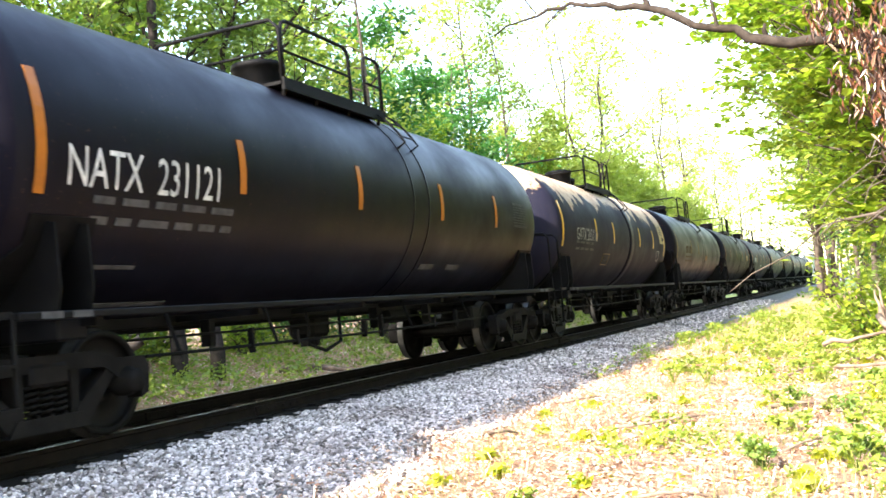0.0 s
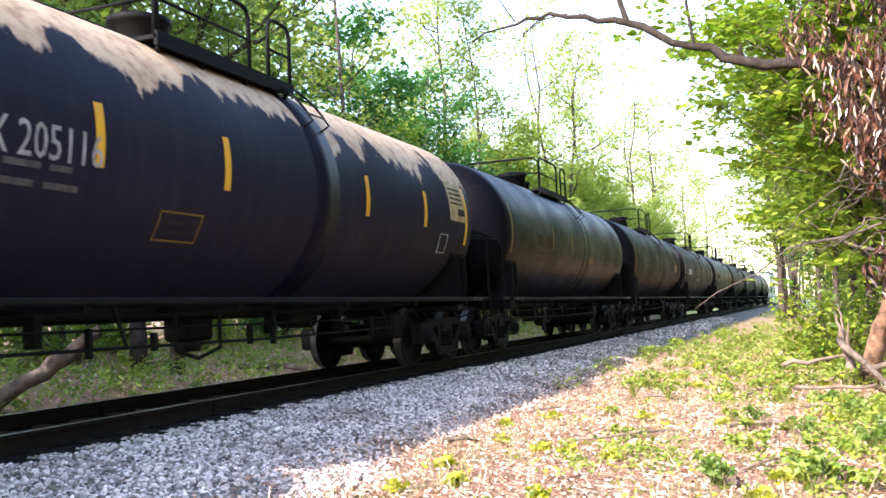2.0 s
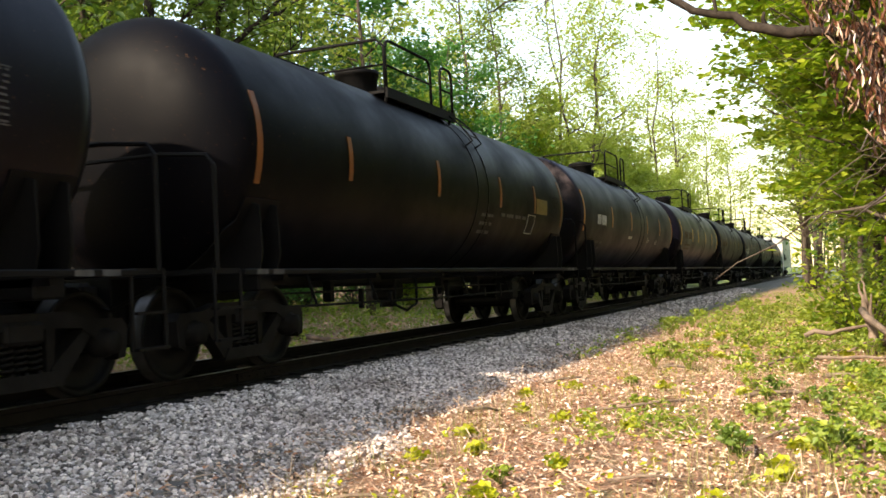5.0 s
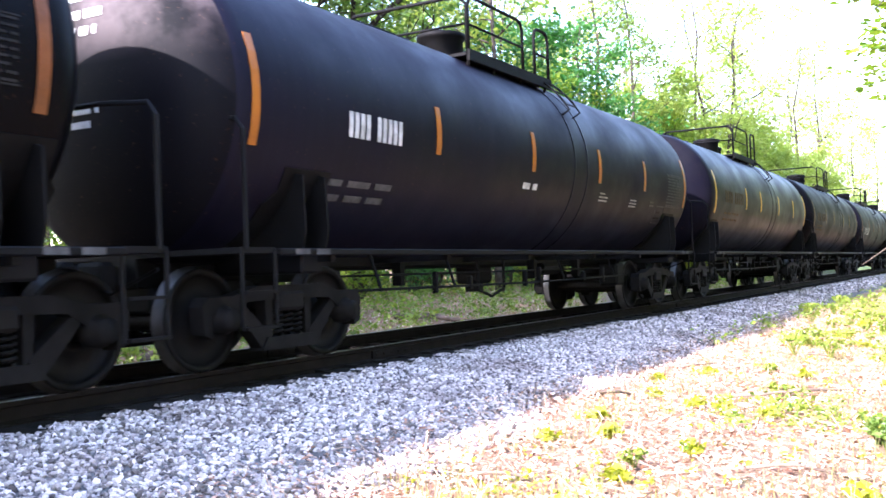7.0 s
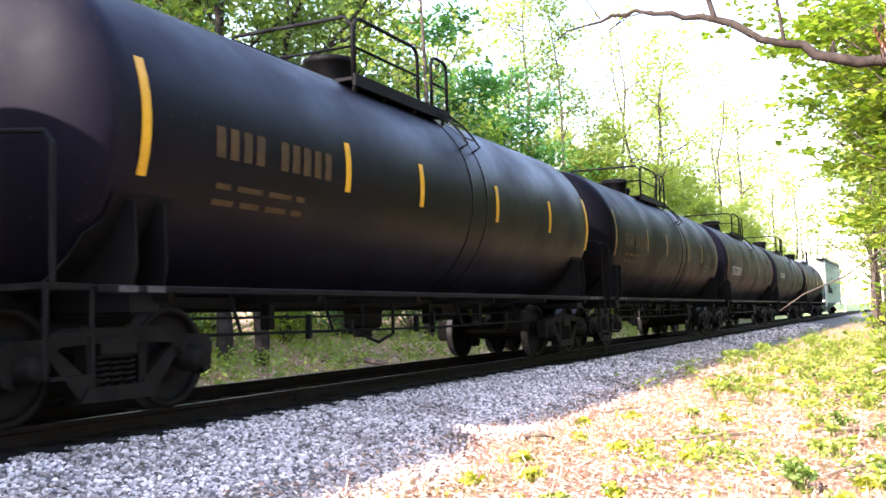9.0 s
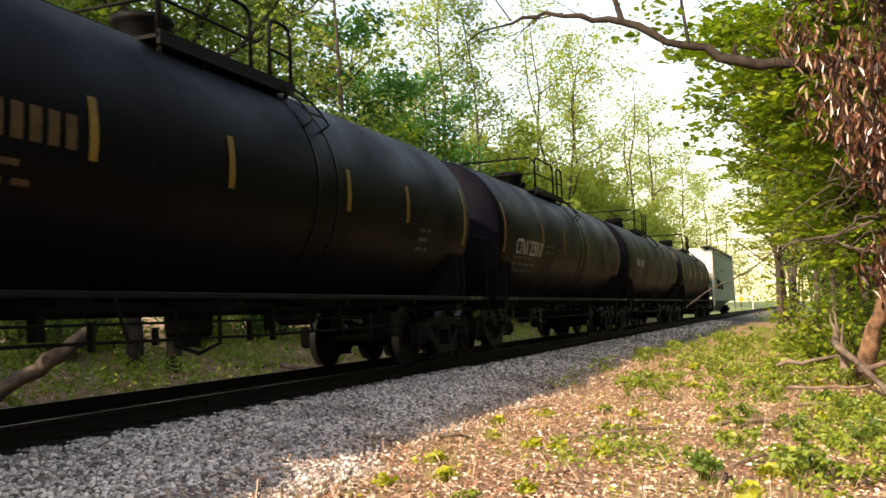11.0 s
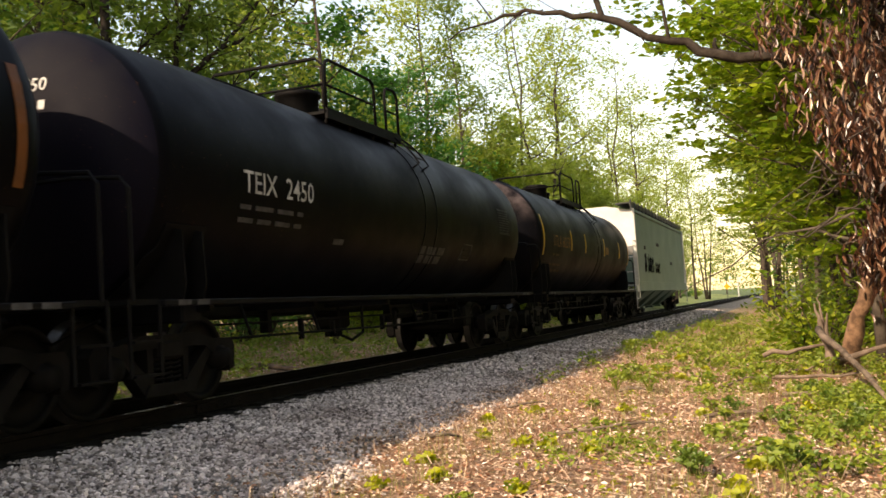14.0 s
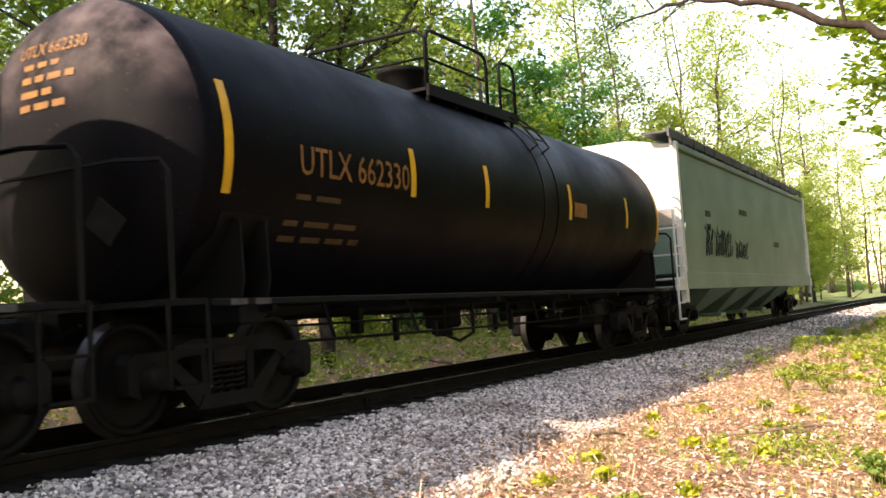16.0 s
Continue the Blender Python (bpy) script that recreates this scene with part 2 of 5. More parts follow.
def wrap_patch(bm, y0, y1, z0, z1, off=0.006, n=6):
    """A thin decal of the tank's side between two heights."""
    for k in range(n):
        za, zb = z0 + (z1 - z0) * k / n, z0 + (z1 - z0) * (k + 1) / n
        vs = []
        for o in (off, 0.0):
            for z, y in ((za, y0), (za, y1), (zb, y1), (zb, y0)):
                aa = math.asin(max(-1, min(1, (z - TZ) / TR)))
                vs.append(bm.verts.new(((TR + o) * math.cos(aa), y, TZ + (TR + o) * math.sin(aa))))
        bm.faces.new(vs[:4])
        for i, j in ((0, 1), (1, 2), (2, 3), (3, 0)):
            bm.faces.new((vs[i], vs[i + 4], vs[j + 4], vs[j]))


def text_mesh(words, size, mat, width=None):
    """Letters as a mesh in the tank's (y, height) plane, wrapped on the shell; it starts at y = 0 and reads along +y."""
    cu = bpy.data.curves.new("letters", "FONT")
    cu.body, cu.size, cu.extrude, cu.resolution_u, cu.offset = words, size, 0.0, 2, 0.001
    ob = bpy.data.objects.new("letters", cu)
    scene.collection.objects.link(ob)
    bpy.context.view_layer.update()
    me = bpy.data.meshes.new_from_object(ob.evaluated_get(bpy.context.evaluated_depsgraph_get()))
    bpy.data.objects.remove(ob)
    bm = bmesh.new()
    bm.from_mesh(me)
    for lim in range(1, 4):
        h = size * 0.72 * lim / 4
        bmesh.ops.bisect_plane(bm, geom=bm.verts[:] + bm.edges[:] + bm.faces[:], plane_co=(0, h, 0), plane_no=(0, 1, 0))
    w = max(v.co.x for v in bm.verts)
    k = (width / w) if width else 1.0
    for v in bm.verts:
        v.co.x *= k
    me2 = bpy.data.meshes.new("letters")
    bm.to_mesh(me2)
    bm.free()
    me2.materials.append(mat)
    return me2


def letters_on_tank(name, words, size, y, z, mat, parent, width, label):
    me = text_mesh(words, size, mat, width)
    for v in me.vertices:
        yy, h = v.co.x, v.co.y
        a = math.asin(max(-1, min(1, (z - TZ) / TR))) + h / TR
        v.co = ((TR + 0.007) * math.cos(a), y + yy, TZ + (TR + 0.007) * math.sin(a))
    return part(name, me, parent, label)


def head_point(half, x, z, off=0.008):
    """A point of the leading head's outside over (x, z)."""
    r = min(0.995, math.hypot(x, z - TZ) / TR)
    return (x, -half - HEAD * math.sqrt(max(0.0, 1 - r ** 2.5)) - off, z)


def head_bars(half, rows, mat, car):
    """Unreadable stencil rows on the leading head: (x0, x1, z, height)."""
    rnd = random.Random(len(rows))
    for x0, x1, z, h in rows:
        bm = bmesh.new()
        x = x0
        while x < x1 - 0.02:
            w = min(rnd.uniform(0.10, 0.26), x1 - x)
            n = 3
            cols = [[bm.verts.new(head_point(half, x + w * i / n, zz)) for zz in (z, z + h / 2, z + h)] for i in range(n + 1)]
            for a, b in zip(cols, cols[1:]):
                for j in range(2):
                    bm.faces.new((a[j], b[j], b[j + 1], a[j + 1]))
            x += w + 0.05
        part("stencil_bar", mesh_of("stencil_bar", bm, mat), car)


def head_text(half, words, size, x, z, width, mat, car):
    me = text_mesh(words, size, mat, width)
    for v in me.vertices:
        v.co = head_point(half, x + v.co.x, z + v.co.y)
    part("painted_mark", me, car, "painted letters and number on the tank head")


def placard(half, x, z, r, mat, car):
    bm = bmesh.new()
    c = [head_point(half, x + dx * r, z + dz * r, 0.03) for dx, dz in ((0, -1), (1, 0), (0, 1), (-1, 0))]
    a = [bm.verts.new(p) for p in c]
    b = [bm.verts.new((p[0], p[1] + 0.015, p[2])) for p in c]
    bm.faces.new(a)
    bm.faces.new(b[::-1])
    for i in range(4):
        bm.faces.new((a[i], b[i], b[(i + 1) % 4], a[(i + 1) % 4]))
    part("placard", mesh_of("placard", bm, mat), car, "faded diamond hazard placard")


def wheelset_mesh():
    bm = bmesh.new()
    prof = [(0.0, 0.09), (0.035, 0.10), (0.035, 0.17), (0.0, 0.2), (-0.005, 0.37), (0.03, 0.395), (0.06, 0.40), (0.066, 0.452), (0.05, WHEEL_R), (-0.05, WHEEL_R + 0.004), (-0.062, WHEEL_R + 0.024), (-0.078, WHEEL_R + 0.022), (-0.082, 0.40), (-0.03, 0.385), (-0.045, 0.2), (-0.08, 0.17), (-0.08, 0.09)]
    n = 36
    for side in (-1, 1):
        rings = [[bm.verts.new((side * (0.745 + x), r * math.sin(2 * math.pi * k / n), r * math.cos(2 * math.pi * k / n))) for k in range(n)] for x, r in prof]
        for i, (q, w) in enumerate(zip(rings, rings[1:])):
            for k in range(n):
                f = bm.faces.new((q[k], q[(k + 1) % n], w[(k + 1) % n], w[k]) if side > 0 else (w[k], w[(k + 1) % n], q[(k + 1) % n], q[k]))
                f.material_index = 1 if i in (8, 9) else 0
    rings = []
    for x, r in ((-1.04, 0.075), (-0.82, 0.08), (-0.7, 0.09), (0.7, 0.09), (0.82, 0.08), (1.04, 0.075)):
        rings.append([bm.verts.new((x, r * math.sin(2 * math.pi * k / 12), r * math.cos(2 * math.pi * k / 12))) for k in range(12)])
    for q, w in zip(rings, rings[1:]):
        for k in range(12):
            bm.faces.new((w[k], w[(k + 1) % 12], q[(k + 1) % 12], q[k]))
    return mesh_of("wheelset", bm, [M_WHEEL, M_TREAD], True)


def side_frame_mesh():
    """Cast three-piece truck side frame with its two windows and the spring opening."""
    bm = bmesh.new()
    for s in (-1, 1):
        top = [(s * 0.0, 0.74), (s * 0.45, 0.74), (s * 0.78, 0.66), (s * 1.10, 0.66), (s * 1.16, 0.58), (s * 1.14, 0.34), (s * 1.04, 0.30), (s * 1.04, 0.5), (s * 0.76, 0.5), (s * 0.6, 0.6), (s * 0.0, 0.62)]
        extrude_x(bm, top if s > 0 else top[::-1], -0.09, 0.07)
        diag = [(s * 0.72, 0.52), (s * 0.64, 0.58), (s * 0.28, 0.30), (s * 0.28, 0.16), (s * 0.40, 0.17)]
        extrude_x(bm, diag if s > 0 else diag[::-1], -0.08, 0.06)
        post = [(s * 0.34, 0.66), (s * 0.24, 0.66), (s * 0.24, 0.26), (s * 0.32, 0.30)]
        extrude_x(bm, post if s > 0 else post[::-1], -0.08, 0.05)
    extrude_x(bm, [(-0.42, 0.15), (0.42, 0.15), (0.34, 0.27), (-0.34, 0.27)], -0.1, 0.08)
    for f in bm.faces:
        f.smooth = False
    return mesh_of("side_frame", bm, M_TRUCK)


def springs_mesh():
    bm = bmesh.new()
    for y in (0.0,):
        pts = [(0.062 * math.cos(i * 0.9), y + 0.062 * math.sin(i * 0.9), 0.27 + 0.24 * i / 35) for i in range(36)]
        tube(bm, pts, 0.016, 5)
    return mesh_of("spring", bm, M_TRUCK, True)


def bearing_mesh():
    bm = bmesh.new()
    rings = []
    for x, r in ((-0.06, 0.13), (0.05, 0.13), (0.09, 0.10), (0.14, 0.10), (0.15, 0.0)):
        rings.append([bm.verts.new((x, r * math.sin(2 * math.pi * k / 14), r * math.cos(2 * math.pi * k / 14))) for k in range(14)] if r else [bm.verts.new((x, 0, 0))])
    for q, w in zip(rings, rings[1:]):
        for k in range(14):
            vs = [q[k], q[(k + 1) % 14], w[(k + 1) % len(w)], w[k % len(w)]]
            bm.faces.new(vs[:3] if len(w) == 1 else vs)
    return mesh_of("bearing_cap", bm, M_TRUCK, True)


def bolster_mesh():
    bm = bmesh.new()
    box(bm, -1.1, 1.1, -0.2, 0.2, 0.5, 0.68, 0.03)
    box(bm, -0.35, 0.35, -0.3, 0.3, 0.66, 0.82, 0.03)
    for y in (-0.40, 0.40):
        box(bm, -0.85, 0.85, y - 0.04, y + 0.04, 0.34, 0.44, 0.01)
        for x in (-0.62, 0.62):
            box(bm, x - 0.09, x + 0.09, y * 1.05 - 0.05, y * 1.05 + 0.05, 0.22, 0.62, 0.02)
        tube(bm, [(0.12, y, 0.4), (0.1, -y * 0.4, 0.46)], 0.035, 6)
    box(bm, -0.6, 0.6, -0.3, 0.3, 0.3, 0.56, 0.04)
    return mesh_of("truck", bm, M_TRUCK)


WHEELSETS = []


def truck(car, y, rad=True):
    t = part("truck", shared("bolster", bolster_mesh), car, "", pose(0, y, 0))
    for s in (-1, 1):
        part("side_frame", shared("side_frame", side_frame_mesh), t, "", pose(s * 1.0, 0, 0, 0, 0, 0 if s > 0 else 180))
        for d in (-0.14, 0.0, 0.14):
            part("spring", shared("springs", springs_mesh), t, "", pose(s * 1.0, d, 0))
        for d in (-0.889, 0.889):
            part("bearing_cap", shared("bearing", bearing_mesh), t, "", pose(s * 1.02, d, WHEEL_R, 0, 0, 0 if s > 0 else 180))
    for d in (-0.889, 0.889):
        w = part("wheelset", shared("wheelset", wheelset_mesh), t, "dark steel wheels with polished treads", pose(0, d, WHEEL_R))
        WHEELSETS.append((w, d))
    return t


def coupler_mesh(half):
    bm = bmesh.new()
    box(bm, -0.12, 0.12, half - 0.55, half - 0.1, 0.78, 0.96, 0.02)
    box(bm, -0.2, 0.16, half - 0.16, half + 0.02, 0.72, 1.0, 0.04)
    tube(bm, [(0.3, half - 0.7, 0.85), (0.32, half - 0.35, 0.62), (0.2, half - 0.05, 0.5), (0.05, half, 0.55)], 0.03, 6)
    return mesh_of("coupler", bm, M_TRUCK)


def tank_car(style):
    """One car from its style: paint, half tank length, stripes, letters."""
    L = style["half"]
    car = tagged(new("tank_car"), style["label"], "tank car", "tank cars of the train")
    half = 7.16
    shell = part("tank", shared(("tank", L, style["paint"].name, style["head"].name), lambda: mesh_of("tank", tank_shell(L), [style["paint"], style["head"]], True)), car)

    def strap():
        bm = bmesh.new()
        for y0 in (0.62, 1.14):
            prof = [(y0, TR), (y0, TR + 0.009), (y0 + 0.03, TR + 0.009), (y0 + 0.03, TR)]
            revolve_y(bm, prof, 48, 0, TZ)
        if style.get("band"):
            revolve_y(bm, [(0.6, TR), (0.6, TR + 0.012), (1.16, TR + 0.012), (1.16, TR)], 56, 0, TZ)
        return mesh_of("seam_band", bm, style.get("band") or style["paint"], True)
    part("seam_band", shared(("strap", style["paint"].name), strap), car)

    def ladder(s):
        def make():
            bm = bmesh.new()
            for y in (0.67, 1.09):
                pts = [(s * (TR + 0.14) * math.cos(a), y, TZ + (TR + 0.14) * math.sin(a)) for a in [radians(v) for v in range(30, 76, 6)]]
                tube(bm, [(s * (TR - 0.02) * math.cos(radians(30)), y, TZ + (TR - 0.02) * math.sin(radians(30)))] + pts, 0.016, 6)
            for a in range(34, 76, 10):
                a = radians(a)
                c = (s * (TR + 0.14) * math.cos(a), 0, TZ + (TR + 0.14) * math.sin(a))
                tube(bm, [(c[0], 0.67, c[2]), (c[0], 1.09, c[2])], 0.012, 6)
            return mesh_of("ladder", bm, M_FRAME)
        return make
    for s in (-1, 1):
        part("ladder", shared(("ladder", s), ladder(s)), car)

    def dome():
        bm = bmesh.new()
        for y, r, h in ((-0.75, 0.32, 0.42), (0.05, 0.2, 0.28)):
            rings = []
            for zz, rr in ((-0.12, r), (h - 0.12, r), (h - 0.10, r * 1.12), (h - 0.03, r * 1.12), (h, r * 0.8), (h + 0.02, 0.0)):
                z = TZ + TR + zz
                rings.append([bm.verts.new((rr * math.cos(2 * math.pi * k / 20), y + rr * math.sin(2 * math.pi * k / 20), z)) for k in range(20)] if rr else [bm.verts.new((0, y, z))])
            for q, w in zip(rings, rings[1:]):
                for k in range(20):
                    vs = [q[k], q[(k + 1) % 20], w[(k + 1) % len(w)], w[k % len(w)]]
                    bm.faces.new(vs[:3] if len(w) == 1 else vs)
        return mesh_of("manway_dome", bm, M_FRAME, True)
    part("manway_dome", shared("dome", dome), car, "black capped manway and valve housing on the tank top")
    zd, y0, y1 = TZ + TR - 0.20, -1.75, 0.95

    def platform():
        bm = bmesh.new()
        for s in (-1, 1):
            xa, xb = sorted((s * 0.45, s * 0.98))
            box(bm, xa, xb, y0, y1, zd, zd + 0.04)
            box(bm, s * 0.97 - 0.02, s * 0.97 + 0.02, y0, y1, zd - 0.07, zd + 0.08)
            for y in (y0 + 0.1, -0.9, -0.05, y1 - 0.1):
                zz = TZ + math.sqrt(TR * TR - 0.9 ** 2) - 0.02
                tube(bm, [(s * 0.94, y, zd), (s * 0.9, y, zz)], 0.025, 6)
        return mesh_of("platform", bm, M_FRAME)
    part("platform", shared("platform", platform), car, "black steel grating platform round the manway")

    def hoop(s, ya, yb):
        def make():
            bm = bmesh.new()
            x, zt = s * 0.95, zd + 0.80
            r = min(0.14, (yb - ya) / 4)
            tube(bm, [(x, ya, zd), (x, ya, zt - r), (x, ya + 0.3 * r, zt - 0.3 * r), (x, ya + r, zt), (x, yb - r, zt), (x, yb - 0.3 * r, zt - 0.3 * r), (x, yb, zt - r), (x, yb, zd)], 0.026, 6)
            tube(bm, [(x, ya, zd + 0.42), (x, yb, zd + 0.42)], 0.018, 6)
            return mesh_of("railing", bm, M_FRAME, True)
        return make

    def cross(y):
        def make():
            bm = bmesh.new()
            zt = zd + 0.80
            tube(bm, [(-0.95, y, zd), (-0.95, y, zt - 0.12), (-0.83, y, zt), (0.83, y, zt), (0.95, y, zt - 0.12), (0.95, y, zd)], 0.026, 6)
            tube(bm, [(-0.95, y, zd + 0.42), (0.95, y, zd + 0.42)], 0.018, 6)
            return mesh_of("railing", bm, M_FRAME, True)
        return make
    for s in (-1, 1):
        part("railing", shared(("hoop", s, 0), hoop(s, y0 + 0.05, 0.0)), car, "black pipe safety railing")
        part("railing", shared(("hoop", s, 1), hoop(s, 0.42, y1 - 0.02)), car, "black pipe safety railing")
    part("railing", shared(("cross", 0), cross(y0 + 0.02)), car, "black pipe safety railing")

    def sill():
        bm = bmesh.new()
        box(bm, -0.28, 0.28, TRUCK - 1.1, half - 0.3, 0.76, 1.12, 0.01)
        return mesh_of("stub_sill", bm, M_FRAME)

    def draft_gear():
        bm = bmesh.new()
        box(bm, -0.32, 0.32, half - 1.25, half - 0.42, 0.52, 0.78, 0.03)
        return mesh_of("draft_gear", bm, M_FRAME)

    def reservoir():
        bm = bmesh.new()
        box(bm, 0.5, 0.86, TRUCK - 1.75, TRUCK - 1.35, 0.46, 0.86, 0.04)
        return mesh_of("reservoir", bm, M_FRAME)

    def lever():
        bm = bmesh.new()
        tube(bm, [(1.45, half - 0.34, 0.9), (0.9, half - 0.3, 0.72), (0.1, half - 0.2, 0.95)], 0.016, 5)
        return mesh_of("uncoupling_lever", bm, M_FRAME)

    def bolster():
        bm = bmesh.new()
        box(bm, -1.35, 1.35, TRUCK - 0.16, TRUCK + 0.16, 0.84, 1.06, 0.02)
        return mesh_of("bolster", bm, M_FRAME)

    def web(q, dy):
        def make():
            # a transverse plate whose inner edge follows the tank's belly
            bm = bmesh.new()
            arc = [(TR + 0.004) * math.cos(radians(v)) for v in range(-26, -72, -6)]
            rim = [(TR + 0.004) * math.sin(radians(v)) for v in range(-26, -72, -6)]
            line = [(0.5, 1.0), (1.36, 1.0), (1.42, 1.22), (1.40, 1.74)] + [(x, TZ + z) for x, z in zip(arc, rim)]
            f = [bm.verts.new((q * x, TRUCK + dy - 0.012, z)) for x, z in line]
            g = [bm.verts.new((q * x, TRUCK + dy + 0.012, z)) for x, z in line]
            bm.faces.new(f)
            bm.faces.new(g[::-1])
            for i in range(len(f)):
                j = (i + 1) % len(f)
                bm.faces.new((f[i], g[i], g[j], f[j]))
            return mesh_of("saddle_plate", bm, M_FRAME)
        return make

    def pad(q):
        def make():
            bm = bmesh.new()
            cols = []
            for v in range(-24, -74, -5):
                c, z = math.cos(radians(v)), math.sin(radians(v))
                w = 0.46 if v < -36 else 0.34
                cols.append([bm.verts.new((q * r * c, TRUCK + y, TZ + r * z)) for r, y in ((TR, -w), (TR + 0.014, -w), (TR + 0.014, w), (TR, w))])
            for a, b in zip(cols, cols[1:]):
                for i in range(3):
                    bm.faces.new((a[i], a[i + 1], b[i + 1], b[i]))
            bm.faces.new(cols[0])
            bm.faces.new(cols[-1][::-1])
            return mesh_of("saddle_pad", bm, M_FRAME)
        return make

    def sill_marks(q):
        def make():
            bm = bmesh.new()
            for y in (half - 1.02, half - 1.32):
                box(bm, min(q * 1.568, q * 1.574), max(q * 1.568, q * 1.574), y - 0.1, y + 0.1, 1.005, 1.055)
            return mesh_of("sill_reflector", bm, M_GREYP)
        return make
    for turn in (0, 180):
        m = pose(0, 0, 0, 0, 0, turn)
        part("stub_sill", shared(("sill", half), sill), car, "", m)
        part("bolster", shared(("bolster", 0), bolster), car, "", m)
        part("draft_gear", shared("draft", draft_gear), car, "", m)
        part("reservoir", shared("reservoir", reservoir), car, "", m)
        part("uncoupling_lever", shared("lever", lever), car, "", m)
        for q in (-1, 1):
            for dy in (-0.17, 0.17):
                part("saddle_plate", shared(("saddle", q, dy), web(q, dy)), car, "", m)
            part("saddle_pad", shared(("pad", q), pad(q)), car, "", m)
            part("sill_reflector", shared(("marks", q), sill_marks(q)), car, "pale reflective strips on the side sill", m)

    def runner():
        bm = bmesh.new()
        for q in (-1, 1):
            box(bm, q * 1.52 - 0.05, q * 1.52 + 0.05, -half + 0.72, half - 0.72, 1.0, 1.06, 0.01)
            for y in (-5.6, -3.4, -1.2, 1.2, 3.4, 5.6):
                box(bm, min(q * 1.5, q * 0.5), max(q * 1.5, q * 0.5), y - 0.04, y + 0.04, 0.94, 1.0)
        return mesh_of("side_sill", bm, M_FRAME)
    part("side_sill", shared(("runner", half), runner), car, "narrow black steel side sill")

    def end_deck():
        bm = bmesh.new()
        for s in (1,):
            y0, y1 = sorted((s * (half - 0.28), s * (half - 0.72)))
            box(bm, -1.5, 1.5, y0, y1, 1.02, 1.07)
            for q in (-1, 1):
                for yy in (half - 0.3, half - 0.72):
                    tube(bm, [(q * 1.5, s * yy, 1.05), (q * 1.5, s * yy, 0.38)], 0.02, 6)
                for z in (0.38, 0.68):
                    box(bm, q * 1.5 - 0.05, q * 1.5 + 0.05, s * (half - 0.5) - 0.2, s * (half - 0.5) + 0.2, z, z + 0.025)
                tube(bm, [(q * 1.5, s * (half - 0.36), 1.05), (q * 1.5, s * (half - 0.36), 2.05), (q * 1.42, s * (half - 0.36), 2.15), (q * 0.9, s * (half - 0.36), 2.2)], 0.022, 6)
            tube(bm, [(-0.9, s * (half - 0.36), 2.2), (0.9, s * (half - 0.36), 2.2)], 0.022, 6)
        return mesh_of("end_step", bm, M_FRAME)
    for turn in (0, 180):
        part("end_step", shared(("deck", half), end_deck), car, "black end platform with ladder steps and grab irons", pose(0, 0, 0, 0, 0, turn))

    def rigging():
        bm = bmesh.new()
        tube(bm, [(0.9, -4.4, 0.64), (0.9, 0.2, 0.61), (0.9, 4.4, 0.64)], 0.017, 6)
        tube(bm, [(0.7, -4.4, 0.80), (0.7, 4.4, 0.78)], 0.014, 6)
        tube(bm, [(0.3, -4.4, 0.90), (0.3, 4.4, 0.90)], 0.04, 6)
        box(bm, -0.45, 0.45, -4.6, 4.6, 0.90, 1.02, 0.01)
        for y, h in ((-2.7, 0.2), (-1.8, 0.13), (-0.1, 0.16), (0.4, 0.22), (2.2, 0.12), (3.1, 0.2)):
            box(bm, 0.86, 0.93, y - 0.025, y + 0.03, 0.62 - h * 0.35, 0.62 + h, 0.01)
        for y in (-3.9, -2.2, 1.4, 3.7):
            tube(bm, [(0.9, y, 0.62), (0.75, y, 1.05)], 0.02, 6)
        for y in (-3.0, 0.9, 2.7):
            box(bm, 0.5, 0.62, y - 0.05, y + 0.05, 0.66, 0.95)
        tube(bm, [(0.7, -1.2, 0.95), (0.7, -1.2, 0.55), (0.7, -0.8, 0.45), (0.7, -0.4, 0.55), (0.7, -0.4, 0.95)], 0.025, 6)
        box(bm, -0.2, 0.2, -0.25, 0.25, 0.62, 1.05, 0.05)
        tube(bm, [(0.35, 1.6, 0.82), (0.35, 2.3, 0.82)], 0.12, 12)
        tube(bm, [(0.0, 0.0, 0.98), (0.0, 0.0, 0.5)], 0.14, 12)
        return mesh_of("brake_rigging", bm, M_FRAME)
    part("brake_rigging", shared("rigging", rigging), car, "pipes, rods and brake cylinder under the tank")
    for s in (0, 180):
        part("coupler", shared(("coupler", half), lambda: coupler_mesh(half)), car, "", pose(0, 0, 0, 0, 0, s))
    truck(car, -TRUCK)
    truck(car, TRUCK)
    for y, z0, z1 in style["stripes"]:
        for s in (1, -1):
            def stripe():
                bm = bmesh.new()
                wrap_patch(bm, -0.05, 0.05, z0, z1)
                return mesh_of("reflector_stripe", bm, style["stripe_paint"])
            part("reflector_stripe", shared(("stripe", z0, z1, style["stripe_paint"].name), stripe), car, "", pose(0, y * s, 0, 0, 0, 0 if s > 0 else 180))
    if style.get("head_rows"):
        head_bars(L, style["head_rows"], style["head_paint"], car)
    if style.get("head_words"):
        head_text(L, *style["head_words"], mat=style["head_paint"], car=car)
    if style.get("placard"):
        placard(L, *style["placard"], mat=M_GREYDARK, car=car)
    if style["mark"]:
        words, size, y, z, w, mat = style["mark"]
        letters_on_tank("painted_mark", words, size, y, z, mat, car, w, "painted letters and number on the tank")
    for y0, y1, z0, z1, mat, *off in style["bars"]:
        bm = bmesh.new()
        wrap_patch(bm, y0, y1, z0, z1, off[0] if off else 0.006, 4 if z1 - z0 > 0.3 else 2)
        part("stencil_bar", mesh_of("stencil_bar", bm, mat), car)
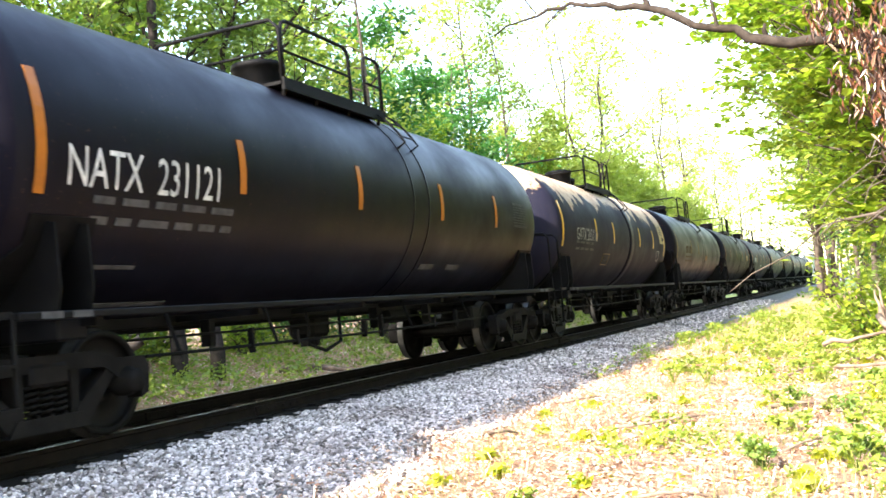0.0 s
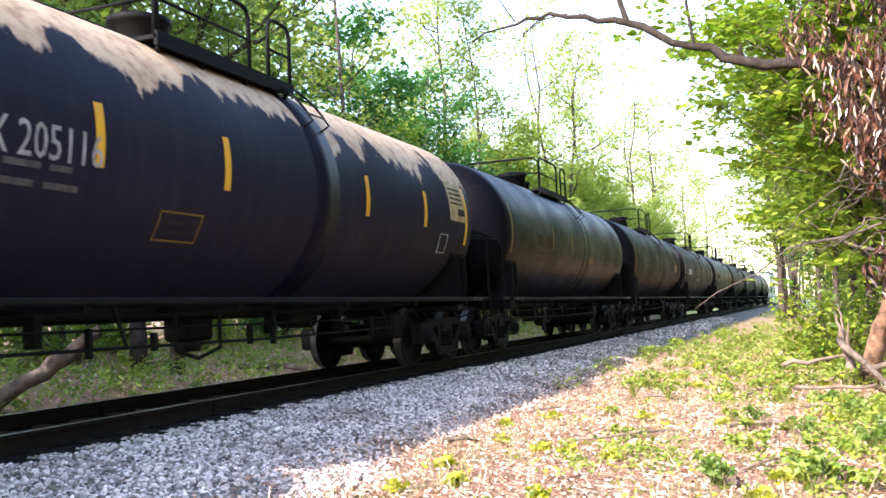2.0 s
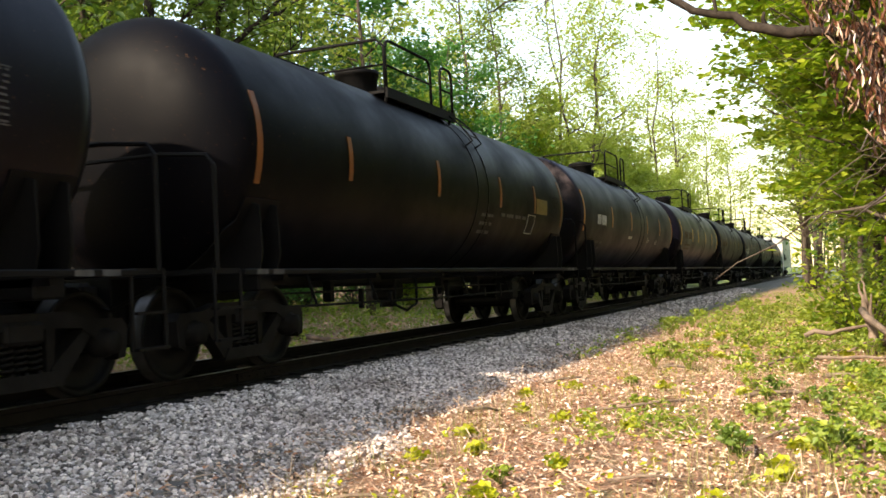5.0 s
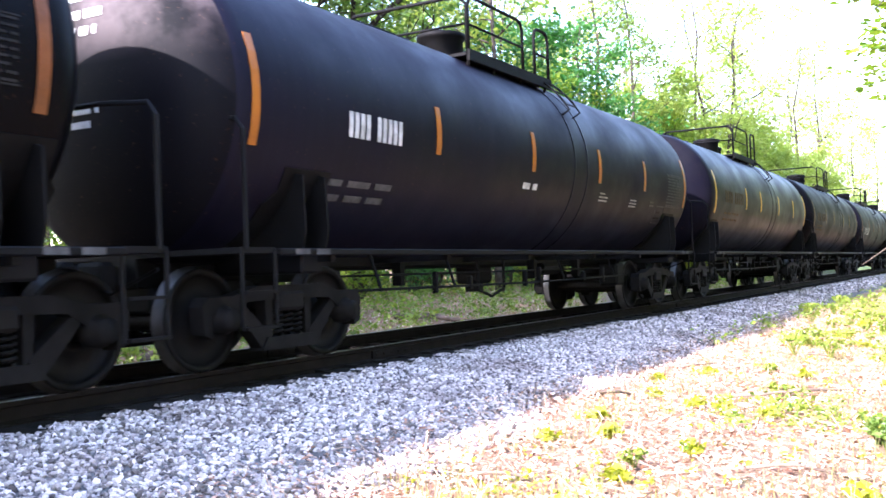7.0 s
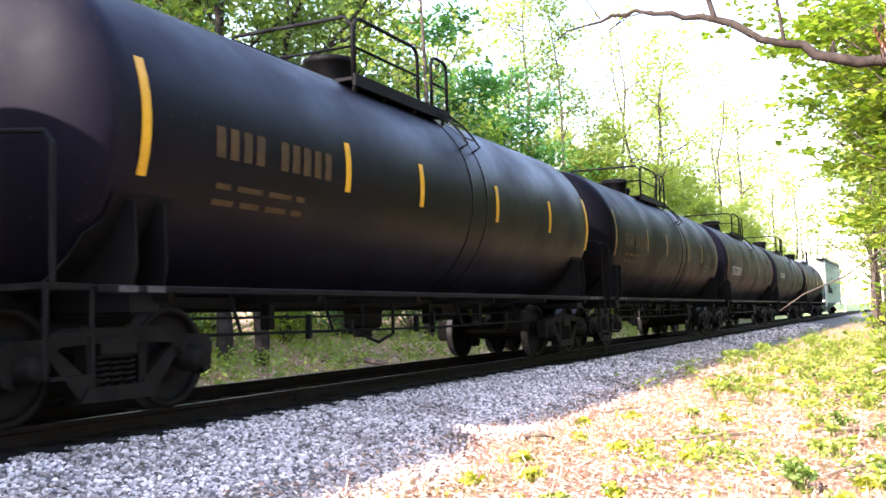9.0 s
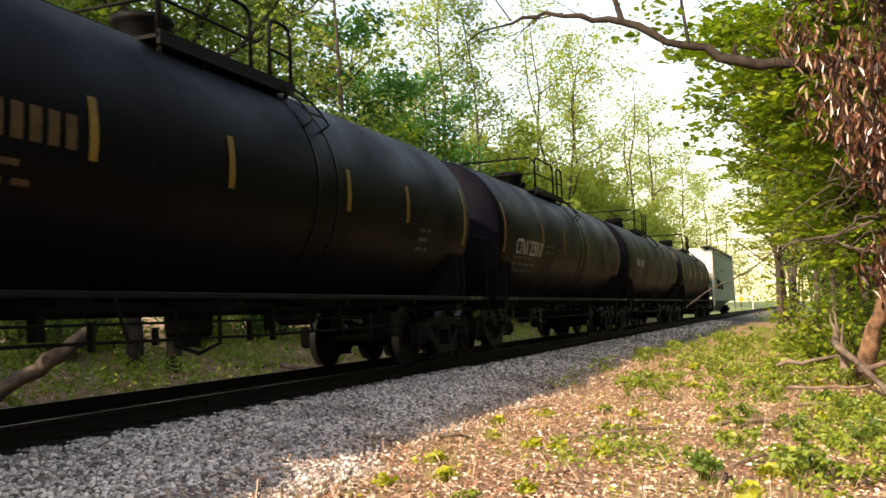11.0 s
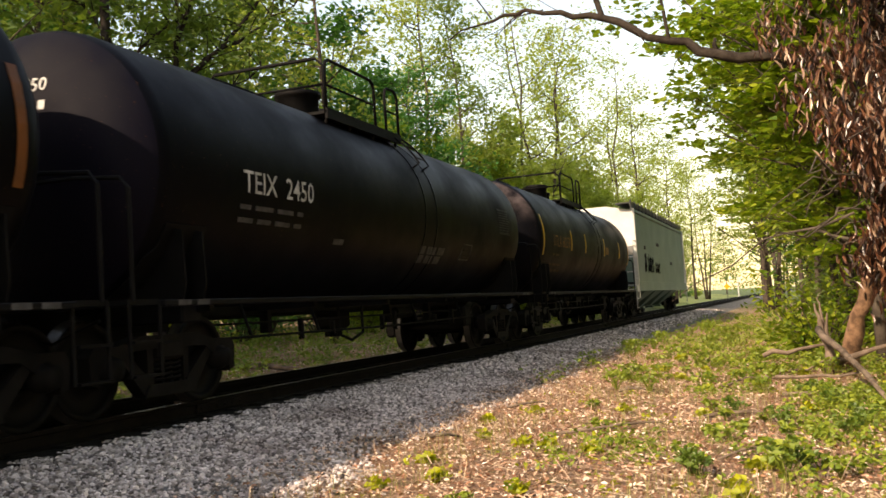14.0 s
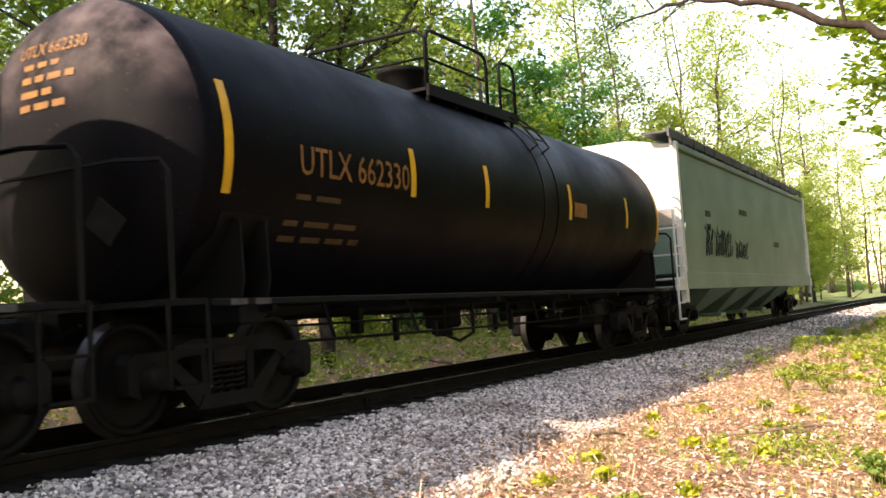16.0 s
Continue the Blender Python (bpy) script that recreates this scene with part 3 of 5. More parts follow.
    return car


# ---- covered hopper, last of the train ----
def hopper_car():
    car = tagged(new("covered_hopper_car"), "pale green covered hopper car with white end and graffiti", "hopper car", "cars of the train")
    half, wid, zt, zb = 8.75, 1.52, 4.02, 1.02
    HT = 6.75

    def section(bm, y0, y1):
        # bowed sides and a shallow roof
        ring = [(-wid, zb + 0.35), (-wid - 0.03, 2.4), (-wid, zt - 0.1), (-wid + 0.12, zt + 0.1), (-0.5, zt + 0.26), (0.5, zt + 0.26), (wid - 0.12, zt + 0.1), (wid, zt - 0.1), (wid + 0.03, 2.4), (wid, zb + 0.35)]
        a = [bm.verts.new((x, y0, z)) for x, z in ring]
        b = [bm.verts.new((x, y1, z)) for x, z in ring]
        for i in range(len(a) - 1):
            bm.faces.new((a[i], a[i + 1], b[i + 1], b[i]))
        bm.faces.new((a[-1], a[0], b[0], b[-1]))
        bm.faces.new(a[::-1])
        bm.faces.new(b)
    bm = bmesh.new()
    section(bm, -half + 1.0, half - 1.0)
    part("body", mesh_of("body", bm, M_HOPPER), car, "pale green bowed side sheets")
    for s in (-1, 1):
        bm = bmesh.new()
        # sloping end sheet above an open end cage
        y1, y2 = s * (half - 0.75), s * (half - 1.9)
        q = [(-wid, y1, zt + 0.02), (wid, y1, zt + 0.02), (wid, y1, zt - 1.3), (-wid, y1, zt - 1.3)]
        vs = [bm.verts.new(v) for v in q]
        r = [bm.verts.new((x, s * (half - 1.02), z)) for x, z in ((-wid, zt + 0.1), (wid, zt + 0.1))]
        bm.faces.new(vs)
        bm.faces.new((vs[0], vs[1], r[1], r[0]))
        lo = [bm.verts.new((x, s * (half - 1.6), zb + 0.6)) for x in (wid, -wid)]
        bm.faces.new((vs[3], vs[2], lo[0], lo[1]))
        peak = [bm.verts.new((x, s * (half - 0.75), zt + 0.24)) for x in (-0.5, 0.5)]
        bm.faces.new((vs[1], vs[0], peak[0], peak[1]))
        part("end_sheet", mesh_of("end_sheet", bm, M_HOPEND), car, "white sloping end sheet")
        bm = bmesh.new()
        for x in (-wid, wid):
            box(bm, x - 0.06, x + 0.06, s * (half - 0.68) - 0.09, s * (half - 0.68) + 0.09, 0.75, zt + 0.08, 0.01)
            box(bm, x - 0.05, x + 0.05, min(s * (half - 0.15), s * (half - 0.72)), max(s * (half - 0.15), s * (half - 0.72)), 1.0, 1.25, 0.01)
            tube(bm, [(x, s * (half - 0.18), 0.4), (x, s * (half - 0.18), 2.9), (x, s * (half - 0.66), 2.9)], 0.025, 6)
            for z in (0.42, 0.75, 1.5, 1.9, 2.3, 2.7):
                tube(bm, [(x, s * (half - 0.18), z), (x, s * (half - 0.62), z)], 0.018, 6)
        for z in (1.25, 1.75, 2.3):
            tube(bm, [(-wid, s * (half - 0.6), z), (wid, s * (half - 0.6), z)], 0.02, 6)
        box(bm, -wid, wid, s * (half - 0.5) - 0.25, s * (half - 0.5) + 0.25, 1.02, 1.1)
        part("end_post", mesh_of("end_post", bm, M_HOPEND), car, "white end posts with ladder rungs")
    bm = bmesh.new()
    for x in (-wid, wid):
        box(bm, x - 0.06, x + 0.07, -half + 0.7, half - 0.7, zb, zb + 0.36, 0.01)
        box(bm, x - 0.09, x + 0.05, -half + 0.7, half - 0.7, zt - 0.06, zt + 0.07, 0.02)
    part("side_sill", mesh_of("side_sill", bm, M_HOPPER), car)
    bm = bmesh.new()
    for y in (-4.2, -1.4, 1.4, 4.2):
        w2 = 1.25
        top = [bm.verts.new((sx * 1.45, y + sy * w2, zb + 0.05)) for sx, sy in ((-1, -1), (1, -1), (1, 1), (-1, 1))]
        bot = [bm.verts.new((sx * 0.55, y + sy * 0.25, 0.38)) for sx, sy in ((-1, -1), (1, -1), (1, 1), (-1, 1))]
        for i in range(4):
            bm.faces.new((top[i], bot[i], bot[(i + 1) % 4], top[(i + 1) % 4]))
        bm.faces.new(bot)
        box(bm, -0.7, 0.7, y - 0.3, y + 0.3, 0.30, 0.40, 0.02)
    part("discharge_bay", mesh_of("discharge_bay", bm, M_HOPPER), car, "sloping discharge chutes under the side")
    bm = bmesh.new()
    for x in (-1.2, 1.2):
        box(bm, x - 0.28, x + 0.28, -half + 0.4, half - 0.4, zt + 0.26, zt + 0.30)
        box(bm, x * 1.24 - 0.02, x * 1.24 + 0.02, -half + 0.4, half - 0.4, zt + 0.16, zt + 0.34)
    y = -half + 0.5
    while y < half:
        for x in (-1.5, 1.5):
            box(bm, x - 0.025, x + 0.025, y - 0.025, y + 0.025, zt - 0.02, zt + 0.40)
        y += 0.95
    part("roof_walk", mesh_of("roof_walk", bm, M_GALV), car, "grey steel grating running boards on the roof")
    for y in (-5, -2.5, 0, 2.5, 5):
        bm = bmesh.new()
        box(bm, -0.4, 0.4, y - 0.9, y + 0.9, zt + 0.24, zt + 0.36, 0.03)
        part("roof_hatch", mesh_of("roof_hatch", bm, M_HOPPER), car)
    bm = bmesh.new()
    box(bm, -0.2, 0.2, -half + 0.2, half - 0.2, 0.74, 1.04, 0.01)
    part("centre_sill", mesh_of("centre_sill", bm, M_FRAME), car)
    # scrawl: looping strokes and drips, unreadable
    rnd = random.Random(4)
    for y0, n, hh in ((-5.3, 7, 0.75), (-3.2, 6, 0.5), (-6.2, 3, 0.9)):
        bm = bmesh.new()
        y = y0
        for i in range(n):
            pts = [(wid + 0.045 - 0.02 * abs(0.5 - k / 6), y + 0.16 * math.sin(k * 1.3 + i) + k * 0.03, 1.75 + hh * (0.5 + 0.5 * math.cos(k * 1.05 + i * 0.8)) * rnd.uniform(0.7, 1)) for k in range(7)]
            tube(bm, pts, 0.009, 4)
            y += 0.24
        part("graffiti_stroke", mesh_of("graffiti_stroke", bm, M_FRAME), car, "black sprayed scrawl")
    for y0, z0, w in ((-6.0, 2.65, 0.5), (-6.0, 2.35, 0.4), (-2.4, 2.9, 0.9), (2.0, 2.2, 0.8)):
        bm = bmesh.new()
        for k in range(4):
            box(bm, wid + 0.02, wid + 0.035, y0 + k * w / 4, y0 + k * w / 4 + w / 6, z0, z0 + 0.14)
        part("stencil_bar", mesh_of("stencil_bar", bm, M_GREYP), car)
    for s in (0, 180):
        part("coupler", shared(("coupler", half), lambda: coupler_mesh(half)), car, "", pose(0, 0, 0, 0, 0, s))
    truck(car, -HT)
    truck(car, HT)
    return car


# ---- the train ----
def style(label, paint, front, stripes, mark=None, bars=(), half=5.55, head=None, orange=True, dim=False, **more):
    """front: where the car's middle stands when the clip starts; stripes at distances from the middle."""
    return dict(label=label, paint=paint, head=head or M_HEADDIM, half=half, stripes=stripes, stripe_paint=((M_DIMORANGE if dim else M_ORANGE) if orange else (M_DIMYELLOW if dim else M_YELLOW)), mark=mark, bars=list(bars), front=front, **more)


def small_rows(y, z, n, w, mat, h=0.07, gap=0.14, seed=1):
    rnd = random.Random(seed)
    out = []
    for k in range(n):
        yy = y
        while yy < y + w:
            ww = rnd.uniform(0.18, 0.42)
            out.append((yy, min(yy + ww, y + w + 0.1), z - k * gap - h, z - k * gap, mat))
            yy += ww + 0.1
    return out


def char_row(y, z, w, h, mat, n=10, gap=4):
    """A row of plain bars of letter size."""
    out, step = [], w / n
    for k in range(n):
        if k == gap:
            continue
        out.append((y + k * step, y + k * step + step * 0.62, z, z + h, mat))
    return out


def frame_panel(y, z, w, h, mat):
    """A stencilled box outline with two short rows in it."""
    t = 0.016
    return [(y, y + w, z, z + t, mat), (y, y + w, z + h - t, z + h, mat), (y, y + t, z + t, z + h - t, mat), (y + w - t, y + w, z + t, z + h - t, mat),
            (y + 0.09, y + w * 0.6, z + h * 0.58, z + h * 0.68, M_GREYDARK), (y + 0.09, y + w * 0.75, z + h * 0.26, z + h * 0.36, M_GREYDARK)]


def data_panel(y, z, w, h, mat, rows=7):
    """Rows of fine print between two rules; few rows make a framed box."""
    if rows < 5:
        return frame_panel(y, z, w, h, mat)
    rnd = random.Random(int(y * 100))
    out = [(y, y + w, z, z + 0.012, mat), (y, y + w, z + h, z + h + 0.012, mat)]
    for k in range(rows + 2):
        zz, yy = z + h * (k + 0.45) / (rows + 2), y + 0.02
        while yy < y + w - 0.05:
            ww = min(rnd.uniform(0.07, 0.26), y + w - 0.02 - yy)
            out.append((yy, yy + ww, zz, zz + 0.35 * h / (rows + 2), mat))
            yy += ww + 0.035
    return out


LONG = (1.95, 2.92)
SHORT = (2.14, 2.68)


def stripe_set(ends, mids):
    return [(y, *LONG) for y in ends] + [(y, *SHORT) for y in mids]


CARS = [
    style("black tank car with orange stripes and white lettering", M_BLACK, 11.4, stripe_set((-6.03,), (-3.44, -0.95, 1.63, 3.98)),
          ("NATX  231121", 0.46, -5.78, 2.04, 1.95, M_WHITE), small_rows(-5.45, 1.98, 2, 1.8, M_GREYP, 0.06, 0.16, 3) + data_panel(4.9, 2.2, 0.75, 0.42, M_GREYP) + [(-5.6, -4.7, 1.42, 1.45, M_GREYP), (-4.9, -3.9, 1.12, 1.15, M_GREYP), (1.3, 1.8, 1.45, 1.52, M_GREYP), (2.3, 2.8, 1.45, 1.52, M_GREYP)], half=6.08),
    style("dark grey tank car with pale residue over the top", M_SPILL, 25.62, stripe_set((-6.06, 5.9), (-3.15, -1.29, 2.0, 4.05)),
          ("GATX 205116", 0.40, -4.98, 2.13, 1.86, M_PALEP), small_rows(-4.95, 2.1, 2, 1.6, M_GREYP, 0.05) + frame_panel(-2.25, 1.6, 0.66, 0.27, M_DIMYELLOW) + [(5.12, 5.84, 2.32, 2.96, M_CREAM)] + [(5.5, 5.8, 2.42, 2.53, M_GREYDARK, 0.011)] + [(5.2, 5.75, 2.6 + 0.08 * k, 2.625 + 0.08 * k, M_GREYDARK, 0.011) for k in range(4)] + frame_panel(4.72, 1.78, 0.34, 0.3, M_PALEP), half=6.1, head=M_SPILL, orange=False, band=M_BLUEBLACK),
    style("black tank car with dim gold lettering", M_BLACK, 40.15, stripe_set((-5.9,), (-2.65, -0.78)), None, char_row(-3.95, 2.16, 1.45, 0.26, M_DIMGOLD) + small_rows(-3.9, 2.05, 2, 1.3, M_DIMGOLD, 0.05) + [(1.2, 1.75, 1.95, 2.12, M_GOLD)] + data_panel(4.6, 2.1, 0.7, 0.42, M_GREYP), half=5.98, head=M_JET, orange=False, dim=True),
    style("black tank car with white stencils, a placard frame and orange stripes", M_JET, 54.6, stripe_set((-5.92, 5.88), (-3.9, -1.06, 1.81, 3.9)), None, small_rows(1.9, 2.05, 1, 1.6, M_GREYP, 0.06) + small_rows(0.9, 2.0, 3, 0.5, M_GREYP, 0.05) + frame_panel(3.5, 1.74, 0.46, 0.36, M_PALEP) + [(4.0, 4.75, 2.14, 2.44, M_DIMYELLOW)] + data_panel(5.0, 2.1, 0.7, 0.45, M_GREYDARK), half=5.98, head=M_JET, dim=True),
    style("blue-black tank car with a dusty, sun-painted head and orange stripes", M_BLUEBLACK, 69.15, stripe_set((-6.57, 6.55), (-3.45, -0.85, 1.7, 3.98)), None, char_row(-5.2, 2.16, 1.0, 0.25, M_WHITE) + small_rows(-5.35, 1.75, 2, 1.0, M_GREYP, 0.06) + [(-5.45, -5.38, 1.69, 1.75, M_REDP)] + small_rows(-1.1, 1.98, 1, 0.35, M_WHITE, 0.08) + small_rows(1.8, 2.0, 3, 0.3, M_PALEP, 0.022, 0.055) + small_rows(3.3, 1.96, 3, 0.25, M_PALEP, 0.02, 0.05, 5) + small_rows(4.4, 1.98, 2, 0.15, M_GREYP, 0.03, 0.06) + data_panel(5.35, 1.92, 0.95, 0.62, M_GREYP, 9) + data_panel(4.85, 1.6, 0.5, 0.32, M_GREYP, 4), half=6.62, head=M_HEAD, head_paint=M_WHITE, head_rows=[(-0.25, 0.35, 3.32, 0.10), (-0.28, 0.3, 3.14, 0.08), (-0.3, 0.2, 2.98, 0.08), (-0.1, 0.25, 2.28, 0.07), (-0.1, 0.2, 2.16, 0.06)]),
    style("black tank car with yellow stripes and gold lettering", M_BLACK, 84.1, stripe_set((-5.82, 6.0), (-2.72, -0.94, 1.54, 3.89)), None, char_row(-4.95, 2.22, 1.95, 0.28, M_DIMGOLD) + small_rows(-4.9, 2.0, 2, 1.3, M_DIMGOLD, 0.05), half=5.95, orange=False, head_paint=M_GOLD, head_rows=[(-0.3, 0.5, 3.0, 0.12), (-0.2, 0.4, 2.78, 0.07)]),
    style("black tank car with dim yellow lettering", M_JET, 98.2, stripe_set((-6.0, 5.9), (-3.27, -1.23, 1.46, 3.4)), None, char_row(-5.3, 2.2, 1.9, 0.28, M_DIMGOLD) + small_rows(-5.2, 2.05, 2, 1.2, M_DIMGOLD, 0.05) + small_rows(3.9, 2.1, 3, 0.35, M_GREYP, 0.05), half=6.05, head=M_JET, orange=False, dim=True),
    style("black tank car with white lettering and orange stripes", M_JET, 112.45, stripe_set((-5.98, 6.03), (-3.14, -1.15, 1.52, 3.8)), ("CTNX 235010", 0.46, -5.2, 1.96, 2.0, M_WHITE), small_rows(-5.2, 1.92, 3, 1.6, M_GREYP, 0.05, 0.13, 4) + small_rows(-2.85, 2.24, 2, 0.6, M_GREYP, 0.05) + data_panel(4.7, 2.15, 0.75, 0.5, M_GREYP, 8) + data_panel(3.9, 1.75, 0.4, 0.3, M_GREYP, 4), half=6.08, dim=True),
    style("black tank car with plain white lettering", M_JET, 126.45, [], ("TEIX  2450", 0.35, -4.82, 2.21, 1.6, M_WHITE), small_rows(-4.85, 2.08, 2, 1.3, M_GREYP, 0.05) + [(-2.5, -2.2, 1.75, 1.82, M_GREYP)] + small_rows(0.6, 1.85, 2, 1.0, M_GREYP, 0.12) + data_panel(2.6, 1.68, 0.5, 0.28, M_GREYP, 3) + data_panel(4.7, 2.25, 0.75, 0.5, M_GREYP, 8), half=6.08, head_paint=M_WHITE, head_words=("TEIX 2450", 0.19, -0.35, 3.12, 0.8), head_rows=[(-0.35, 0.45, 2.93, 0.09)]),
    style("black tank car with gold lettering and a dusty, sun-painted head", M_JET, 140.9, stripe_set((-6.05, 6.15), (-3.05, -1.22, 1.62, 4.3)), ("UTLX 662330", 0.40, -5.1, 2.2, 1.95, M_GOLD), small_rows(-5.1, 2.02, 1, 0.7, M_DIMGOLD, 0.05) + small_rows(-5.2, 1.78, 2, 1.2, M_DIMGOLD, 0.05) + [(1.78, 2.3, 2.2, 2.42, M_GOLD)], half=6.15, head=M_HEAD, orange=False, head_paint=M_GOLD, head_words=("UTLX 662330", 0.17, -0.42, 3.28, 0.85), head_rows=[(-0.3, 0.15, 3.16, 0.05), (-0.3, 0.35, 3.03, 0.06), (-0.3, 0.1, 2.9, 0.06), (-0.3, 0.3, 2.78, 0.06)], placard=(0.62, 1.75, 0.2)),
]

TRAIN = []
lead = dict(CARS[7], label="black tank car leading the others", mark=None, front=-2.9, bars=[])
CARS.insert(0, lead)
for st in CARS:
    c = tank_car(st)
    TRAIN.append((c, st["front"], len(WHEELSETS)))
c = hopper_car()
TRAIN.append((c, 156.5, len(WHEELSETS)))


# ---- ground ----
def ground_z(x, y):
    """Height of the ground beside the track: ballast shoulder, then a leafy verge, a shallow ditch beyond."""
    d = x - track_x(y)
    n = noise.noise(Vector((x * 0.35, y * 0.35, 0.0)))
    n2 = noise.noise(Vector((x * 1.3, y * 1.3, 5.0)))
    if d > 0:
        if d < 1.45:
            z = -0.20
        elif d < 3.6:
            z = -0.20 - 0.26 * (d - 1.45) / 2.15
        else:
            z = -0.46 + 0.05 * n2 + 0.10 * n * min(1, (d - 3.6) / 2)
            z += min(2.5, max(0, d - 9) * 0.06)
    else:
        d = -d
        if d < 1.45:
            z = -0.20
        elif d < 3.2:
            z = -0.20 - 0.3 * (d - 1.45) / 1.75
        else:
            z = -0.50 + 0.05 * n2 + 0.12 * n + 0.75 * min(1.0, (d - 3.2) / 5) + min(2.0, max(0, d - 8) * 0.04)
    return z


def axis(lo, hi, near, step, grow):
    """Sample lines, dense near one place and wider with distance."""
    out, v, s = [near], near, step
    while v < hi:
        v += s
        s *= grow
        out.append(v)
    v, s = near, step
    while v > lo:
        v -= s
        s *= grow
        out.insert(0, v)
    return out


def ground_material():
    m, nt, p = material("leaf_litter_and_soil")
    big, mid, fine = noise_tex(nt, 0.5, 5, coord="Object"), noise_tex(nt, 2.5, 6), noise_tex(nt, 46.0, 9, 0.75)
    litter = ramp(nt, fine, [(0.3, (0.09, 0.05, 0.032)), (0.5, (0.30, 0.17, 0.105)), (0.62, (0.52, 0.33, 0.21)), (0.75, (0.70, 0.54, 0.40))])
    green = ramp(nt, fine, [(0.3, (0.03, 0.05, 0.015)), (0.6, (0.11, 0.15, 0.04)), (0.8, (0.22, 0.26, 0.08))])
    col = mix(nt, ramp(nt, mid, [(0.55, (0, 0, 0)), (0.72, (0.7, 0.7, 0.7))]), litter, green)
    # the woodland floor gives way to grass towards the far crossing
    co, sep, far = nt.nodes.new("ShaderNodeTexCoord"), nt.nodes.new("ShaderNodeSeparateXYZ"), nt.nodes.new("ShaderNodeMapRange")
    nt.links.new(co.outputs["Object"], sep.inputs[0])
    nt.links.new(sep.outputs[1], far.inputs[0])
    far.inputs[1].default_value, far.inputs[2].default_value = 50.0, 90.0
    meadow = ramp(nt, noise_tex(nt, 1.5, 8, 0.7), [(0.3, (0.03, 0.06, 0.015)), (0.7, (0.11, 0.15, 0.04))])
    col = mix(nt, far.outputs[0], col, meadow)
    nt.links.new(col, p.inputs["Base Color"])
    p.inputs["Roughness"].default_value = 0.9
    bump(nt, p, fine, 1.0, 0.04)
    return m


M_GROUND = ground_material()
# toned down so gaps between the loose stones look shaded
M_BALLAST_BED = simple("gap_shaded_fines", (0.09, 0.085, 0.083), (0.17, 0.16, 0.155), 6.0, 0.95, 0, 0.8, 45)
# oily stone, with the shade under the train put into its near-black tone
M_OILY_SHADED = simple("oily_shaded_fines", (0.007, 0.0064, 0.006), (0.02, 0.018, 0.016), 4.0, 0.95, 0, 0.8, 45)
M_STONE = simple("crushed_limestone", (0.46, 0.405, 0.39), (0.66, 0.60, 0.575), 9.0, 0.9, 0, 0.4, 60)


def ground():
    xs = axis(-420, 420, -3.2, 0.22, 1.075)
    ys = axis(-300, 900, 8.0, 0.35, 1.05)
    bm = bmesh.new()
    grid = [[bm.verts.new((x, y, ground_z(x, y))) for x in xs] for y in ys]
    for a, b in zip(grid, grid[1:]):
        for i in range(len(xs) - 1):
            bm.faces.new((a[i], a[i + 1], b[i + 1], b[i]))
    return tagged(new("ground", mesh_of("ground", bm, M_GROUND, True)), "leaf-littered woodland verge with scattered weeds", "ground", kind="structure")


ground()


def lawn():
    m, nt, p = material("mown_grass")
    fine = noise_tex(nt, 9.0, 8, 0.7)
    nt.links.new(mix(nt, noise_tex(nt, 0.12, 4), ramp(nt, fine, [(0.3, (0.06, 0.10, 0.02)), (0.7, (0.17, 0.22, 0.05))]), (0.20, 0.22, 0.06)), p.inputs["Base Color"])
    p.inputs["Roughness"].default_value = 0.9
    bump(nt, p, fine, 0.6, 0.05)
    bm = bmesh.new()
    xs, ys = [v / 10 for v in range(-600, -95, 20)], [86 + 4 * k for k in range(32)]
    g = [[bm.verts.new((x, y, ground_z(x, y) + 0.05)) for x in xs] for y in ys]
    for a, b in zip(g, g[1:]):
        for i in range(len(xs) - 1):
            bm.faces.new((a[i], a[i + 1], b[i + 1], b[i]))
    tagged(new("lawn", mesh_of("lawn", bm, m, True)), "sunlit mown grass round the far crossing", "grass", kind="structure")


lawn()


def ballast_bed():
    bm = bmesh.new()
    rows = []
    prof = [(-3.4, -0.60), (-3.0, -0.44), (-1.5, -0.17), (1.5, -0.17), (2.4, -0.27), (2.95, -0.345), (3.35, -0.50)]
    y = -40.0
    while y < 420:
        w = 0.12 * noise.noise(Vector((y * 0.5, 3, 1)))
        rows.append([bm.verts.new((track_x(y) + dx + (w if abs(dx) > 2 else 0), y, z)) for dx, z in prof])
        y += 0.6 if y < 60 else 6.0
    for a, b in zip(rows, rows[1:]):
        for i in range(len(prof) - 1):
            f = bm.faces.new((a[i], a[i + 1], b[i + 1], b[i]))
            # the strip round the rails gets the oily tone with shade in it
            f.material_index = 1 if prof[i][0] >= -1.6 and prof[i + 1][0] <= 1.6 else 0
    return tagged(new("ballast_bed", mesh_of("ballast_bed", bm, [M_BALLAST_BED, M_OILY_SHADED], True)), "raised bed of grey crushed stone under the track", "ballast", kind="structure")


ballast_bed()


def rock_shapes(n, seed):
    rnd = random.Random(seed)
    out = []
    for _ in range(n):
        bm = bmesh.new()
        bmesh.ops.create_icosphere(bm, subdivisions=1, radius=1)
        sx, sy, sz = rnd.uniform(0.7, 1.3), rnd.uniform(0.7, 1.2), rnd.uniform(0.5, 0.85)
        for v in bm.verts:
            k = rnd.uniform(0.72, 1.12)
            v.co = Vector((v.co.x * sx * k, v.co.y * sy * k, v.co.z * sz * k))
        bm.verts.index_update()
        out.append(([tuple(v.co) for v in bm.verts], [[v.index for v in f.verts] for f in bm.faces]))
        bm.free()
    return out


